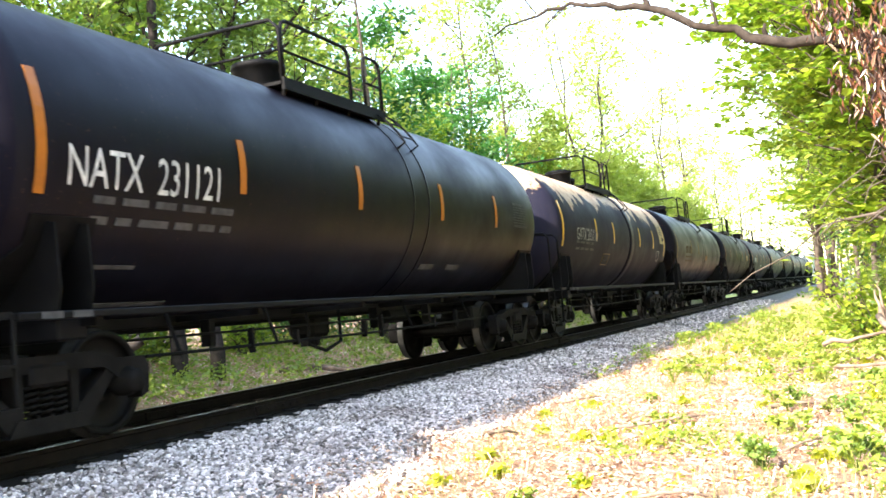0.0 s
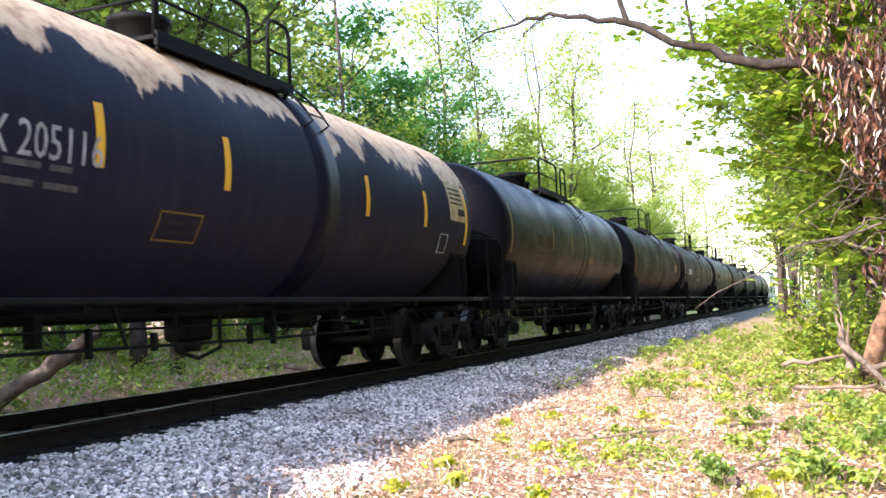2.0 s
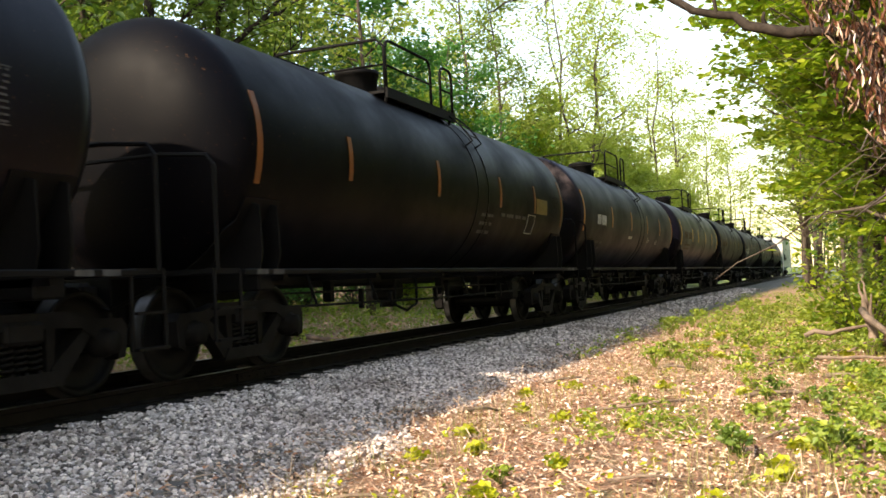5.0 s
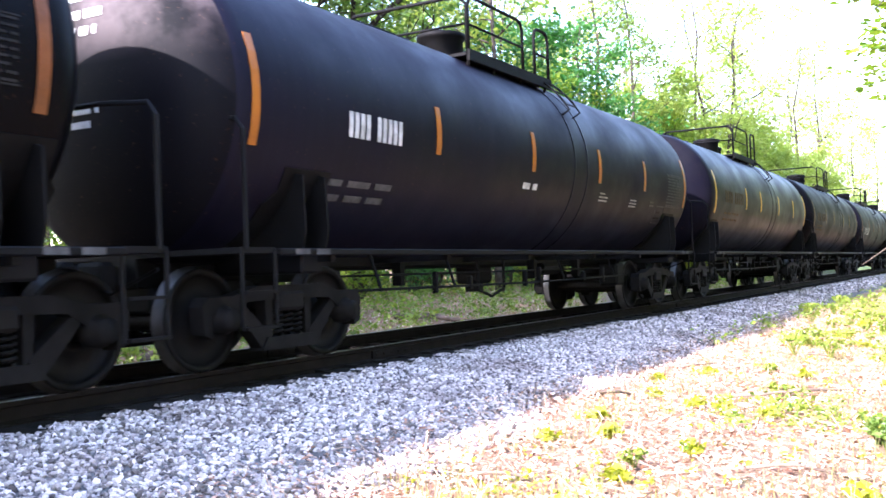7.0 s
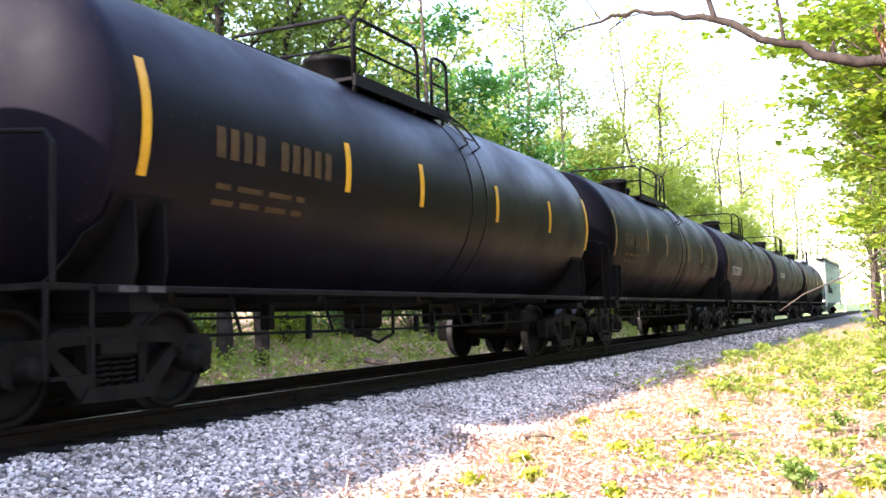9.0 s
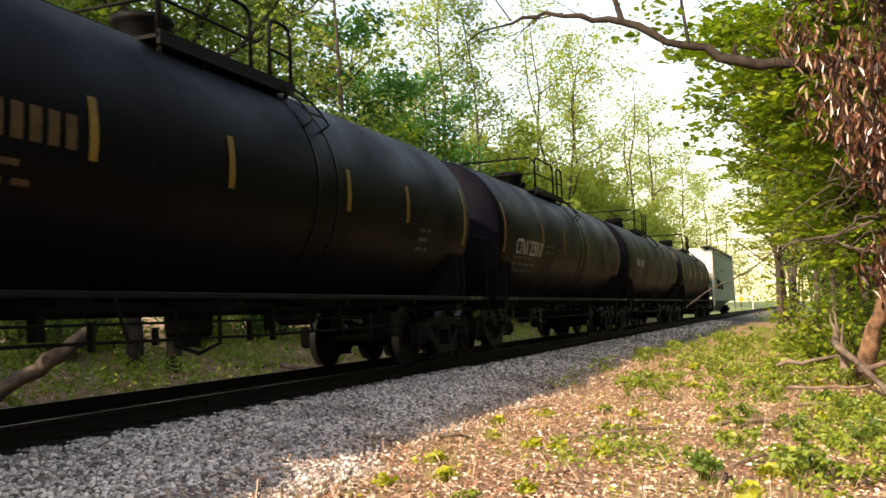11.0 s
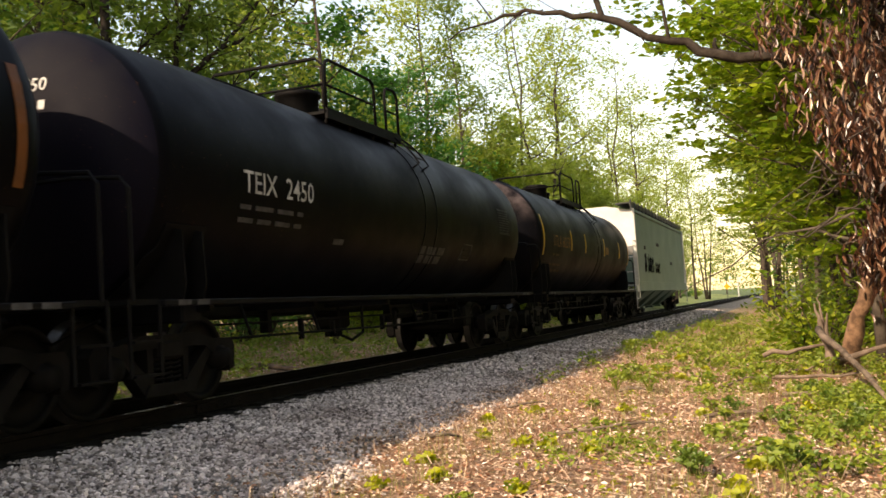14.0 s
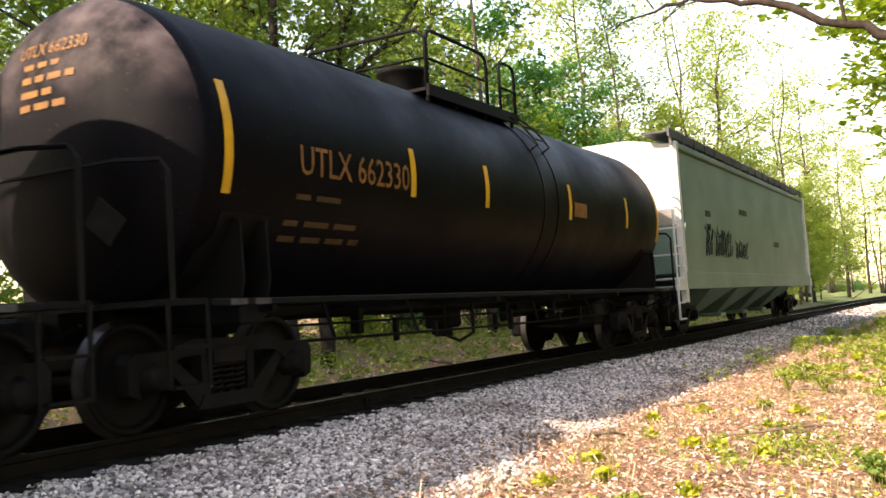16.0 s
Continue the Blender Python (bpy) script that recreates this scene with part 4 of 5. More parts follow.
def scatter_mesh(name, shapes, places, mat):
    """One joined mesh of many small pieces: (x, y, z, size, turn, tilt)."""
    verts, faces = [], []
    for i, (x, y, z, s, turn, tilt) in enumerate(places):
        vs, fs = shapes[i % len(shapes)]
        m = np.array(Euler((tilt, tilt * 0.7, turn)).to_matrix()) * s
        base = len(verts)
        arr = np.array(vs) @ m.T + (x, y, z)
        verts.extend(map(tuple, arr))
        faces.extend([[base + k for k in f] for f in fs])
    me = bpy.data.meshes.new(name)
    me.from_pydata(verts, [], faces)
    me.materials.append(mat)
    me.update()
    return me


def shoulder_z(d):
    pts = [(-3.4, -0.60), (-3.0, -0.44), (-1.5, -0.17), (1.5, -0.17), (2.4, -0.27), (2.95, -0.345), (3.35, -0.50)]
    for (a, za), (b, zb) in zip(pts, pts[1:]):
        if a <= d <= b:
            return za + (zb - za) * (d - a) / (b - a)
    return -0.5


def gravel_edge(y):
    """How far the loose stone reaches from the track's centre."""
    return 3.22 + 0.42 * min(1.0, max(0.0, (8.5 - y) / 3)) - 0.5 * min(1.0, max(0.0, (y - 17) / 12)) + 0.3 * noise.noise(Vector((y * 0.8, 2.0, 7.0)))


def ballast_stones():
    rnd = random.Random(11)
    places = []
    def put(n, y0, y1, d0, d1, s0, s1, power=1.0):
        for _ in range(n):
            y = y0 + (y1 - y0) * rnd.random() ** power
            d = rnd.uniform(d0, d1)
            if d > gravel_edge(y) - 0.25 and rnd.random() < (d - gravel_edge(y) + 0.25) / 0.5:
                continue
            x = track_x(y) + d
            places.append((x, y, max(shoulder_z(d), ground_z(x, y) if d > 0 else -9) + rnd.uniform(-0.01, 0.018), rnd.uniform(s0, s1), rnd.uniform(0, 6.3), rnd.uniform(-0.6, 0.6)))
    put(46000, 3.0, 14.0, 1.34, 3.9, 0.012, 0.029)
    put(12500, 14.0, 28.0, 1.36, 3.8, 0.02, 0.038)
    put(3500, 28.0, 60.0, 1.38, 3.7, 0.04, 0.065)
    put(1500, 3.0, 20.0, -3.0, -1.4, 0.03, 0.05)
    put(9000, 3.0, -8.0, 1.36, 3.8, 0.018, 0.036, 1.3)
    for _ in range(5200):
        y = 3.0 + 13.0 * rnd.random()
        if 0.13 < (y - 2.0) % 0.53 < 0.40:
            d = rnd.uniform(1.12, 1.36)
            places.append((track_x(y) + d, y, -0.165 + rnd.uniform(-0.01, 0.012), rnd.uniform(0.012, 0.028), rnd.uniform(0, 6.3), rnd.uniform(-0.6, 0.6)))
    return tagged(new("ballast_stones", scatter_mesh("ballast_stones", rock_shapes(12, 3), places, M_STONE)), "loose angular pale grey crushed limestone", "ballast", kind="stuff")


# stones vary one by one
nt = M_STONE.node_tree
geo = nt.nodes.new("ShaderNodeNewGeometry")
pr = nt.nodes["Principled BSDF"]
old = pr.inputs["Base Color"].links[0].from_socket
# rusty brake dust lies on the stone in patches
old = mix(nt, ramp(nt, noise_tex(nt, 0.9, 6, 0.65), [(0.46, (0, 0, 0)), (0.68, (0.6, 0.6, 0.6))]), old, (0.17, 0.12, 0.10))
nt.links.new(mix(nt, 1.0, old, ramp(nt, geo.outputs["Random Per Island"], [(0.0, (0.14, 0.13, 0.13)), (0.3, (0.5, 0.48, 0.47)), (0.6, (0.84, 0.82, 0.83)), (1.0, (1.5, 1.47, 1.46))]), "MULTIPLY"), pr.inputs["Base Color"])
ballast_stones()


def rails():
    for s in (-1, 1):
        bm = bmesh.new()
        prof = [(-0.036, 0.0), (0.036, 0.0), (0.036, -0.035), (0.009, -0.05), (0.009, -0.135), (0.07, -0.155), (0.07, -0.165), (-0.07, -0.165), (-0.07, -0.155), (-0.009, -0.135), (-0.009, -0.05), (-0.036, -0.035)]
        rows, y = [], -40.0
        while y < 420:
            rows.append([bm.verts.new((track_x(y) + s * 0.7525 + dx, y, z)) for dx, z in prof])
            y += 4.0
        for a, b in zip(rows, rows[1:]):
            for i in range(len(prof)):
                f = bm.faces.new((a[i], b[i], b[(i + 1) % len(prof)], a[(i + 1) % len(prof)]))
                f.material_index = 1 if i == 0 else 0
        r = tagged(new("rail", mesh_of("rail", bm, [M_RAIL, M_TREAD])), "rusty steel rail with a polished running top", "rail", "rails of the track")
        for y in (9.3, 21.2, 33.1, 45.0):
            for q in (-1, 1):
                bm = bmesh.new()
                x = track_x(y) + s * 0.7525 + q * 0.024
                box(bm, x - 0.014, x + 0.014, y - 0.45, y + 0.45, -0.135, -0.045, 0.004)
                for k in range(6):
                    yy = y - 0.38 + k * 0.152
                    box(bm, x + q * 0.012 - 0.012, x + q * 0.012 + 0.012, yy - 0.014, yy + 0.014, -0.105, -0.077)
                part("joint_bar", mesh_of("joint_bar", bm, M_RAIL), r)


rails()


def tie_mesh():
    bm = bmesh.new()
    box(bm, -1.3, 1.3, -0.11, 0.11, -0.34, -0.155, 0.012)
    for s in (-1, 1):
        box(bm, s * 0.7525 - 0.17, s * 0.7525 + 0.17, -0.09, 0.09, -0.156, -0.145)
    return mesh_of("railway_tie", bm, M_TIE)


tie = tagged(new("railway_tie", tie_mesh()), "dark creosoted wooden railway tie in ballast", "railway tie", "ties under the rails")
tie.matrix_basis = pose(XC, 2.0, 0)
y = 2.53
while y < 95:
    copy_thing(tie, pose(track_x(y), y, 0, 0, 0, random.uniform(-1.2, 1.2)))
    y += 0.53


# ---- trees ----
M_BARK = simple("grey_brown_bark", (0.045, 0.034, 0.027), (0.10, 0.08, 0.062), 6.0, 0.95, 0, 0.8, 30)
M_DARKBARK = simple("dark_furrowed_bark", (0.022, 0.017, 0.014), (0.05, 0.04, 0.033), 6.0, 0.95, 0, 0.8, 30)
M_PALEBARK = simple("broken_pale_wood", (0.20, 0.15, 0.115), (0.085, 0.06, 0.045), 5.0, 0.9, 0, 0.7, 30)
M_REDBARK = simple("scaly_red_brown_bark", (0.09, 0.05, 0.03), (0.26, 0.15, 0.09), 9.0, 0.95, 0, 1.0, 26)
M_LEAF_A = leaf_material("spring_leaf", (0.075, 0.145, 0.026), (0.17, 0.24, 0.04), 0.45, 0.42)
M_LEAF_B = leaf_material("pale_spring_leaf", (0.19, 0.27, 0.05), (0.36, 0.40, 0.11), 0.45, 0.58)
M_LEAF_C = leaf_material("deep_green_leaf", (0.03, 0.12, 0.028), (0.075, 0.21, 0.04), 0.45, 0.45)
M_LEAF_D = leaf_material("sunny_leaf", (0.075, 0.16, 0.014), (0.34, 0.39, 0.035), 0.45, 0.52)
# palest and darkest tones stand for glints and shade among the leaves
M_DEAD = leaf_material("dead_brown_leaf", (0.014, 0.007, 0.005), (0.30, 0.15, 0.09), 0.30, 0.12, [(0.0, (0.010, 0.005, 0.0035)), (0.5, (0.05, 0.02, 0.012)), (0.86, (0.17, 0.068, 0.036)), (1.0, (0.52, 0.37, 0.27))])
M_WEED = leaf_material("verge_weed_leaf", (0.09, 0.16, 0.018), (0.30, 0.35, 0.04), 0.5, 0.35)
M_YELLOWLEAF = leaf_material("yellow_green_leaf", (0.24, 0.28, 0.012), (0.40, 0.40, 0.02), 0.5, 0.35)
M_GRASS = leaf_material("dry_grass_blade", (0.16, 0.17, 0.04), (0.42, 0.36, 0.16), 0.6, 0.3)
M_STRAW = leaf_material("fallen_leaf", (0.3, 0.14, 0.08), (0.6, 0.4, 0.3), 0.6, 0.1, [(0.0, (0.12, 0.05, 0.03)), (0.3, (0.40, 0.19, 0.11)), (0.62, (0.66, 0.44, 0.31)), (1.0, (0.92, 0.80, 0.68))])
M_STEM = leaf_material("dry_stem", (0.14, 0.075, 0.045), (0.56, 0.41, 0.29), 0.7, 0.05)


BROAD = ((0, -0.5, 0), (0.34, -0.12, 0.09), (0.26, 0.28, 0.07), (0, 0.62, -0.08), (-0.26, 0.28, 0.07), (-0.34, -0.12, 0.09))


def leaves_mesh(name, centres, mat, size, rnd, per=8, spread=0.5, slim=0.55, droop=0.0, fine=False, level=1.0, roll=0.9):
    """Small folded leaves round each centre; fine ones have a rounded outline."""
    verts, faces = [], []
    shape = [(x * slim / 0.6, y, z) for x, y, z in BROAD] if fine else [(0, -0.5, 0), (slim * 0.5, 0.0, 0.12), (0, 0.6, -0.05), (-slim * 0.5, 0.0, 0.12)]
    tris = ((0, 1, 2), (0, 2, 3), (0, 3, 4), (0, 4, 5)) if fine else ((0, 1, 2), (0, 2, 3))
    shape = np.array(shape)
    for c in centres:
        for _ in range(per):
            o = (c[0] + rnd.gauss(0, spread), c[1] + rnd.gauss(0, spread), c[2] + rnd.gauss(0, spread * 0.6 * level))
            e = np.array(Euler((rnd.uniform(-roll, roll) + droop, rnd.uniform(-roll, roll), rnd.uniform(0, 6.28))).to_matrix())
            b = len(verts)
            verts.extend(map(tuple, (shape * (size * rnd.uniform(0.6, 1.3))) @ e.T + o))
            faces.extend((b + i, b + j, b + k) for i, j, k in tris)
    me = bpy.data.meshes.new(name)
    me.from_pydata(verts, [], faces)
    me.materials.append(mat)
    me.update()
    return me


def wobbly(pts, steps, amount, seed):
    """The same line with more points, set off a little at random."""
    rnd = random.Random(seed)
    pts = [Vector(p) for p in pts]
    out = []
    for a, b in zip(pts, pts[1:]):
        for k in range(steps):
            out.append(a.lerp(b, k / steps) + Vector((rnd.gauss(0, amount), rnd.gauss(0, amount), rnd.gauss(0, amount))) * (0 if not out else 1))
    return out + [pts[-1]]


def tapers(n, a, b, seed):
    rnd = random.Random(seed)
    return [(a + (b - a) * k / (n - 1)) * rnd.uniform(0.86, 1.14) for k in range(n)]


def tree(height, spread, mat, seed, bare=0.35, leaf=0.22, per=14, label="", lean=0.0, limbs=22, thick=0.13, stems=1, clump=1.0, level=1.0):
    """Tapered trunk with limbs and twigs; leaf clumps at the twig ends."""
    rnd = random.Random(seed)
    t = tagged(new("tree"), label or "tall slender woodland tree in fresh spring leaf", "tree", "woodland trees")
    bm = bmesh.new()
    ends = []
    for st in range(stems):
        a0 = 6.28 * st / max(1, stems)
        ox, oy, tilt = (0.25 * math.cos(a0), 0.25 * math.sin(a0), 0.10) if stems > 1 else (0, 0, 0)
        h = height * rnd.uniform(0.8, 1.0) if stems > 1 else height
        pts = []
        for i in range(9):
            f = i / 8
            pts.append(Vector((ox + (lean * f * f + tilt * math.cos(a0) * f) * h + rnd.gauss(0, 0.10) * f * 2, oy + tilt * math.sin(a0) * f * h + rnd.gauss(0, 0.10) * f * 2, h * f)))
        th = thick * (0.7 if stems > 1 else 1)
        tube(bm, pts, th, 8, True, [1.25] + [1 - 0.88 * i / 8 for i in range(1, 9)])
        for k in range(limbs // stems):
            f = bare + (0.97 - bare) * (k + rnd.random()) / (limbs // stems)
            i = min(7, int(f * 8))
            p = pts[i].lerp(pts[i + 1], f * 8 - i)
            a = rnd.uniform(0, 6.28)
            ln = spread * (1.15 - 0.7 * f) * rnd.uniform(0.6, 1.15)
            up = rnd.uniform(0.15, 0.75)
            d = Vector((math.cos(a), math.sin(a), up)).normalized()
            q = [p]
            for j in range(1, 5):
                q.append(p + d * ln * j / 4 + Vector((rnd.gauss(0, 0.08), rnd.gauss(0, 0.08), 0.05 * j * j * ln * 0.1)) * 1.4)
            tube(bm, q, th * (0.42 - 0.25 * f), 5, False, [1, 0.8, 0.6, 0.4, 0.15])
            for j in (2, 3, 4):
                for _ in range(3):
                    e = q[j] + Vector((rnd.gauss(0, 0.5), rnd.gauss(0, 0.5), rnd.gauss(0.15, 0.35) * level)) * (0.35 + 0.25 * ln)
                    tube(bm, [q[j], q[j].lerp(e, 0.5) + Vector((0, 0, 0.05)), e], th * 0.06, 3, False, [1, 0.7, 0.3])
                    ends.append(e)
                    ends.append(q[j].lerp(e, 0.6))
    part("trunk", mesh_of("trunk", bm, M_BARK, True), t)
    part("crown", leaves_mesh("crown", ends, mat, leaf, rnd, per, (0.26 + spread * 0.06) * clump, 0.55 if level == 1.0 else 0.8, 0.0, clump < 0.5, level, 0.9 if level == 1.0 else 0.55), t)
    return t


def set_at(t, x, y, turn=0.0):
    t.matrix_basis = pose(x, y, ground_z(x, y) - 0.12, 0, 0, turn)
    return t


FOREST = [tree(13, 3.6, M_LEAF_A, 1, 0.2, 0.22, 12, clump=0.7), tree(15, 3.2, M_LEAF_B, 2, 0.25, 0.2, 10, clump=0.7), tree(11, 3.8, M_LEAF_C, 3, 0.12, 0.25, 15, clump=0.7), tree(17, 3.2, M_LEAF_A, 4, 0.3, 0.2, 10, clump=0.7),
          tree(8, 2.8, M_LEAF_D, 5, 0.08, 0.18, 13, clump=0.65), tree(14, 2.8, M_LEAF_B, 6, 0.3, 0.17, 7, stems=3)]
SPOTS = [(-15.5, 18), (-13.5, 27), (-15.2, 38.5), (-14.6, 44), (-14.5, 32), (-17.0, 52)]
for t, (x, y) in zip(FOREST, SPOTS):
    set_at(t, x, y, random.uniform(0, 360))
rnd = random.Random(77)


def plant(x, y, k):
    m = pose(x, y, ground_z(x, y) - 0.15, rnd.uniform(-3, 3), rnd.uniform(-3, 3), rnd.uniform(0, 360))
    return copy_thing(FOREST[k], m)


# beyond the track
y = 4.0
while y < 95:
    deep = 22 < y < 34
    plant(track_x(y) - rnd.uniform(6.6, 9.0), y, rnd.choice((2, 2, 0, 4) if deep else (0, 1, 4, 5) if y < 34 else (4,)))
    if y < 44 or rnd.random() < 0.5:
        plant(track_x(y) - rnd.uniform(10, 15), y + rnd.uniform(-2, 2), rnd.choice((0, 2, 3) if y < 40 else (1, 5)))
    if y < 38 or rnd.random() < 0.35:
        plant(track_x(y) - rnd.uniform(16, 24), y + rnd.uniform(-3, 3), rnd.choice((0, 3, 1)))
    y += rnd.uniform(3.2, 4.6) * (1 + y / 110)
# three unseen trees, added to keep sun off the cars farther along
for x, y, k in ((-13.4, 0.6, 0), (-16.0, -1.5, 3), (-18.5, 2.5, 0)):
    plant(x, y, k)
# unseen, behind the camera and on its side of the track, to cut skylight
for x, y, k in ((4, -4, 0), (7, -8, 3), (2.5, -10, 1), (9, -2, 0), (12, 4, 3), (-3, -16, 3), (6, 3, 2), (15, -6, 0), (8, 9, 0), (11, 13, 3), (3, -22, 3), (12, -14, 0), (18, 2, 3), (5.5, 16, 2), (-1, -26, 0), (17, 12, 0)):
    plant(x, y, k)
y = 19.0
while y < 100:
    plant(track_x(y) + rnd.uniform(9.0, 10.8), y, rnd.choice((4, 4, 2, 0)))
    plant(track_x(y) + rnd.uniform(9.5, 15), y + rnd.uniform(-2, 2), rnd.choice((0, 1, 3)))
    y += rnd.uniform(3.8, 5.5) * (1 + y / 70)
# round the far clearing
for x, y, k in ((-24, 120, 0), (-30, 140, 1), (-20, 175, 2), (-34, 165, 0), (-13, 205, 0), (-4, 215, 3), (5, 205, 1), (14, 190, 0), (9, 160, 3), (8, 130, 1), (6, 112, 4), (-26, 200, 3), (20, 210, 0), (-40, 190, 0), (-18, 110, 1), (-15, 101, 4)):
    plant(x, y, k)

for _ in range(34):
    plant(rnd.uniform(-60, -14.5), rnd.uniform(100, 185), rnd.choice((4, 2, 4)))
for _ in range(9):
    plant(rnd.uniform(0.5, 16), rnd.uniform(96, 150), rnd.choice((4, 2, 4)))

# tall pale trees in the gap over the track
TALL = [tree(21, 4.6, M_LEAF_B, 31, 0.28, 0.24, 7, "tall pale tree with several stems and thin spring leaf", limbs=33, thick=0.2, stems=3),
        tree(19, 4.2, M_LEAF_B, 32, 0.25, 0.24, 9, "tall pale green tree in thin spring leaf", limbs=28, thick=0.18)]
set_at(TALL[0], -13.0, 52.0, 20)
set_at(TALL[1], -13.5, 61.0, 140)
for k, x, y, turn in ((0, -12.6, 72, 200), (1, -12.2, 84, 80), (1, -17.5, 47, 10), (0, -14.5, 96, 300), (1, -0.9, 80, 60), (0, 1.4, 64, 170), (1, -12.2, 108, 250), (0, -16, 124, 20), (1, 2.0, 110, 90), (0, -11.5, 140, 30)):
    copy_thing(TALL[k], pose(x, y, ground_z(x, y) - 0.1, 0, 0, turn))

for k, d, y, turn in ((0, 5.6, 62, 15), (1, 5.2, 92, 200), (0, 5.0, 118, 95), (1, 5.5, 142, 140), (0, 6.5, 165, 10), (1, -6.0, 132, 60)):
    x = track_x(y) + d
    copy_thing(TALL[k], pose(x, y, ground_z(x, y) - 0.1, 0, 0, turn))

# the leafy trees that hang over the verge
NEAR = [tree(9.5, 3.3, M_LEAF_D, 21, 0.16, 0.15, 15, "young verge tree in bright sunlit leaf", limbs=24, thick=0.10, clump=0.42, level=0.35),
        tree(8.0, 3.0, M_LEAF_D, 22, 0.12, 0.14, 17, "young verge tree in dense green leaf", limbs=24, thick=0.09, clump=0.42, level=0.35)]
NEAR.append(tree(12.5, 4.8, M_LEAF_D, 23, 0.22, 0.17, 15, "spreading verge tree in bright sunlit leaf", limbs=32, thick=0.13, clump=0.42, level=0.35))
set_at(NEAR[2], 1.4, 22.0, 75)
set_at(NEAR[0], 1.6, 19.5, 40)
set_at(NEAR[1], 1.2, 15.5, 100)
for k, x, y, turn in ((1, 2.4, 24.0, 10), (0, 2.7, 29.0, 200), (1, 3.4, 36.0, 290), (0, 3.6, 14.0, 120), (2, 2.3, 33.0, 160), (2, 2.8, 46.0, 310)):
    copy_thing(NEAR[k], pose(x, y, ground_z(x, y) - 0.1, 0, 0, turn))


OVER = [tree(9.0, 4.3, M_LEAF_D, 24, 0.30, 0.125, 12, "verge tree with wide level sprays of sunlit leaf", limbs=30, thick=0.11, clump=0.42, level=0.3),
        tree(10.0, 3.6, M_LEAF_D, 25, 0.27, 0.13, 12, "verge tree with level sprays of green leaf", limbs=30, thick=0.11, clump=0.42, level=0.3)]
set_at(OVER[0], 1.9, 15.2, 30)
set_at(OVER[1], 1.1, 20.5, 190)
for k, x, y, turn in ((0, 0.9, 25.0, 250), (1, 0.7, 31.0, 70), (0, 0.4, 39.0, 120), (1, -1.2, 47.0, 300), (0, -1.6, 58.0, 40)):
    copy_thing(OVER[k], pose(x, y, ground_z(x, y) - 0.1, 0, 0, turn))

PALE = [tree(9.5, 3.3, M_LEAF_B, 41, 0.10, 0.26, 13, "pale yellow-green young tree in spring leaf", limbs=26, thick=0.09, clump=0.7),
        tree(8.0, 3.0, M_LEAF_B, 42, 0.08, 0.24, 15, "low pale green tree beside the track", limbs=24, thick=0.08, clump=0.6)]
set_at(PALE[0], -13.2, 45.5, 0)
set_at(PALE[1], -12.4, 54.0, 90)
for k, x, y, turn in ((1, -13.0, 49.5, 200), (0, -12.6, 58.5, 140), (1, -12.2, 64.0, 20), (0, -13.0, 69.0, 300), (1, -12.0, 76.0, 75), (0, -12.6, 83.0, 10), (1, -12.6, 91.0, 180), (0, -15.5, 62.0, 60), (0, -16.0, 75.0, 240), (0, -15.8, 52.0, 120)):
    copy_thing(PALE[k], pose(x, y, ground_z(x, y) - 0.1, 0, 0, turn))


def dark_limbed_tree():
    """A tall trunk whose long bare limbs rise towards the gap over the track."""
    rnd = random.Random(58)
    t = tagged(new("tree"), "tall dark-barked tree with long bare rising limbs", "tree", "woodland trees")
    bm = bmesh.new()
    trunk = wobbly([(0, 0, -0.2), (0.05, 0, 4.0), (-0.05, 0.05, 8.0), (0.1, 0.1, 13.0)], 4, 0.05, 2)
    tube(bm, trunk, 0.13, 9, True, tapers(len(trunk), 1.3, 0.5, 2))
    fork = wobbly([(0.6, 0.5, -0.2), (0.62, 0.5, 3.2), (0.75, 0.55, 5.8)], 4, 0.04, 6)
    tube(bm, fork, 0.12, 8, True, tapers(len(fork), 1.3, 0.8, 6))
    ends = []
    for k, (p, q, r) in enumerate((((0.75, 0.55, 5.6), (1.5, 1.1, 8.6), 0.085), ((0.75, 0.55, 5.7), (3.1, 2.1, 8.6), 0.075), ((1.6, 1.1, 6.75), (3.4, 2.0, 7.9), 0.04), ((0.0, 0, 6.2), (1.9, 1.0, 8.2), 0.045), ((0.0, 0, 7.4), (-1.8, 0.6, 9.0), 0.05), ((0.7, 0.5, 4.6), (2.6, 1.8, 6.6), 0.04))):
        w = wobbly([p, q], 8, 0.06, 30 + k)
        tube(bm, w, r, 6, False, tapers(len(w), 1.0, 0.3, k))
        for j in range(2, len(w)):
            for _ in range(3):
                e = w[j] + Vector((rnd.gauss(0, 0.5), rnd.gauss(0, 0.5), rnd.uniform(-0.1, 0.9)))
                tube(bm, [w[j], w[j].lerp(e, 0.5) + Vector((0, 0, 0.06)), e], 0.014, 4, False, [1, 0.7, 0.3])
                ends += [e, w[j].lerp(e, 0.7)]
    part("trunk", mesh_of("trunk", bm, M_DARKBARK, True), t)
    part("crown", leaves_mesh("crown", ends + [Vector((rnd.gauss(0.6, 1.6), rnd.gauss(0.5, 1.2), rnd.uniform(7.6, 12.5))) for _ in range(150)], M_LEAF_A, 0.17, rnd, 9, 0.3, 0.6), t)
    return t


set_at(dark_limbed_tree(), -13.1, 16.4)


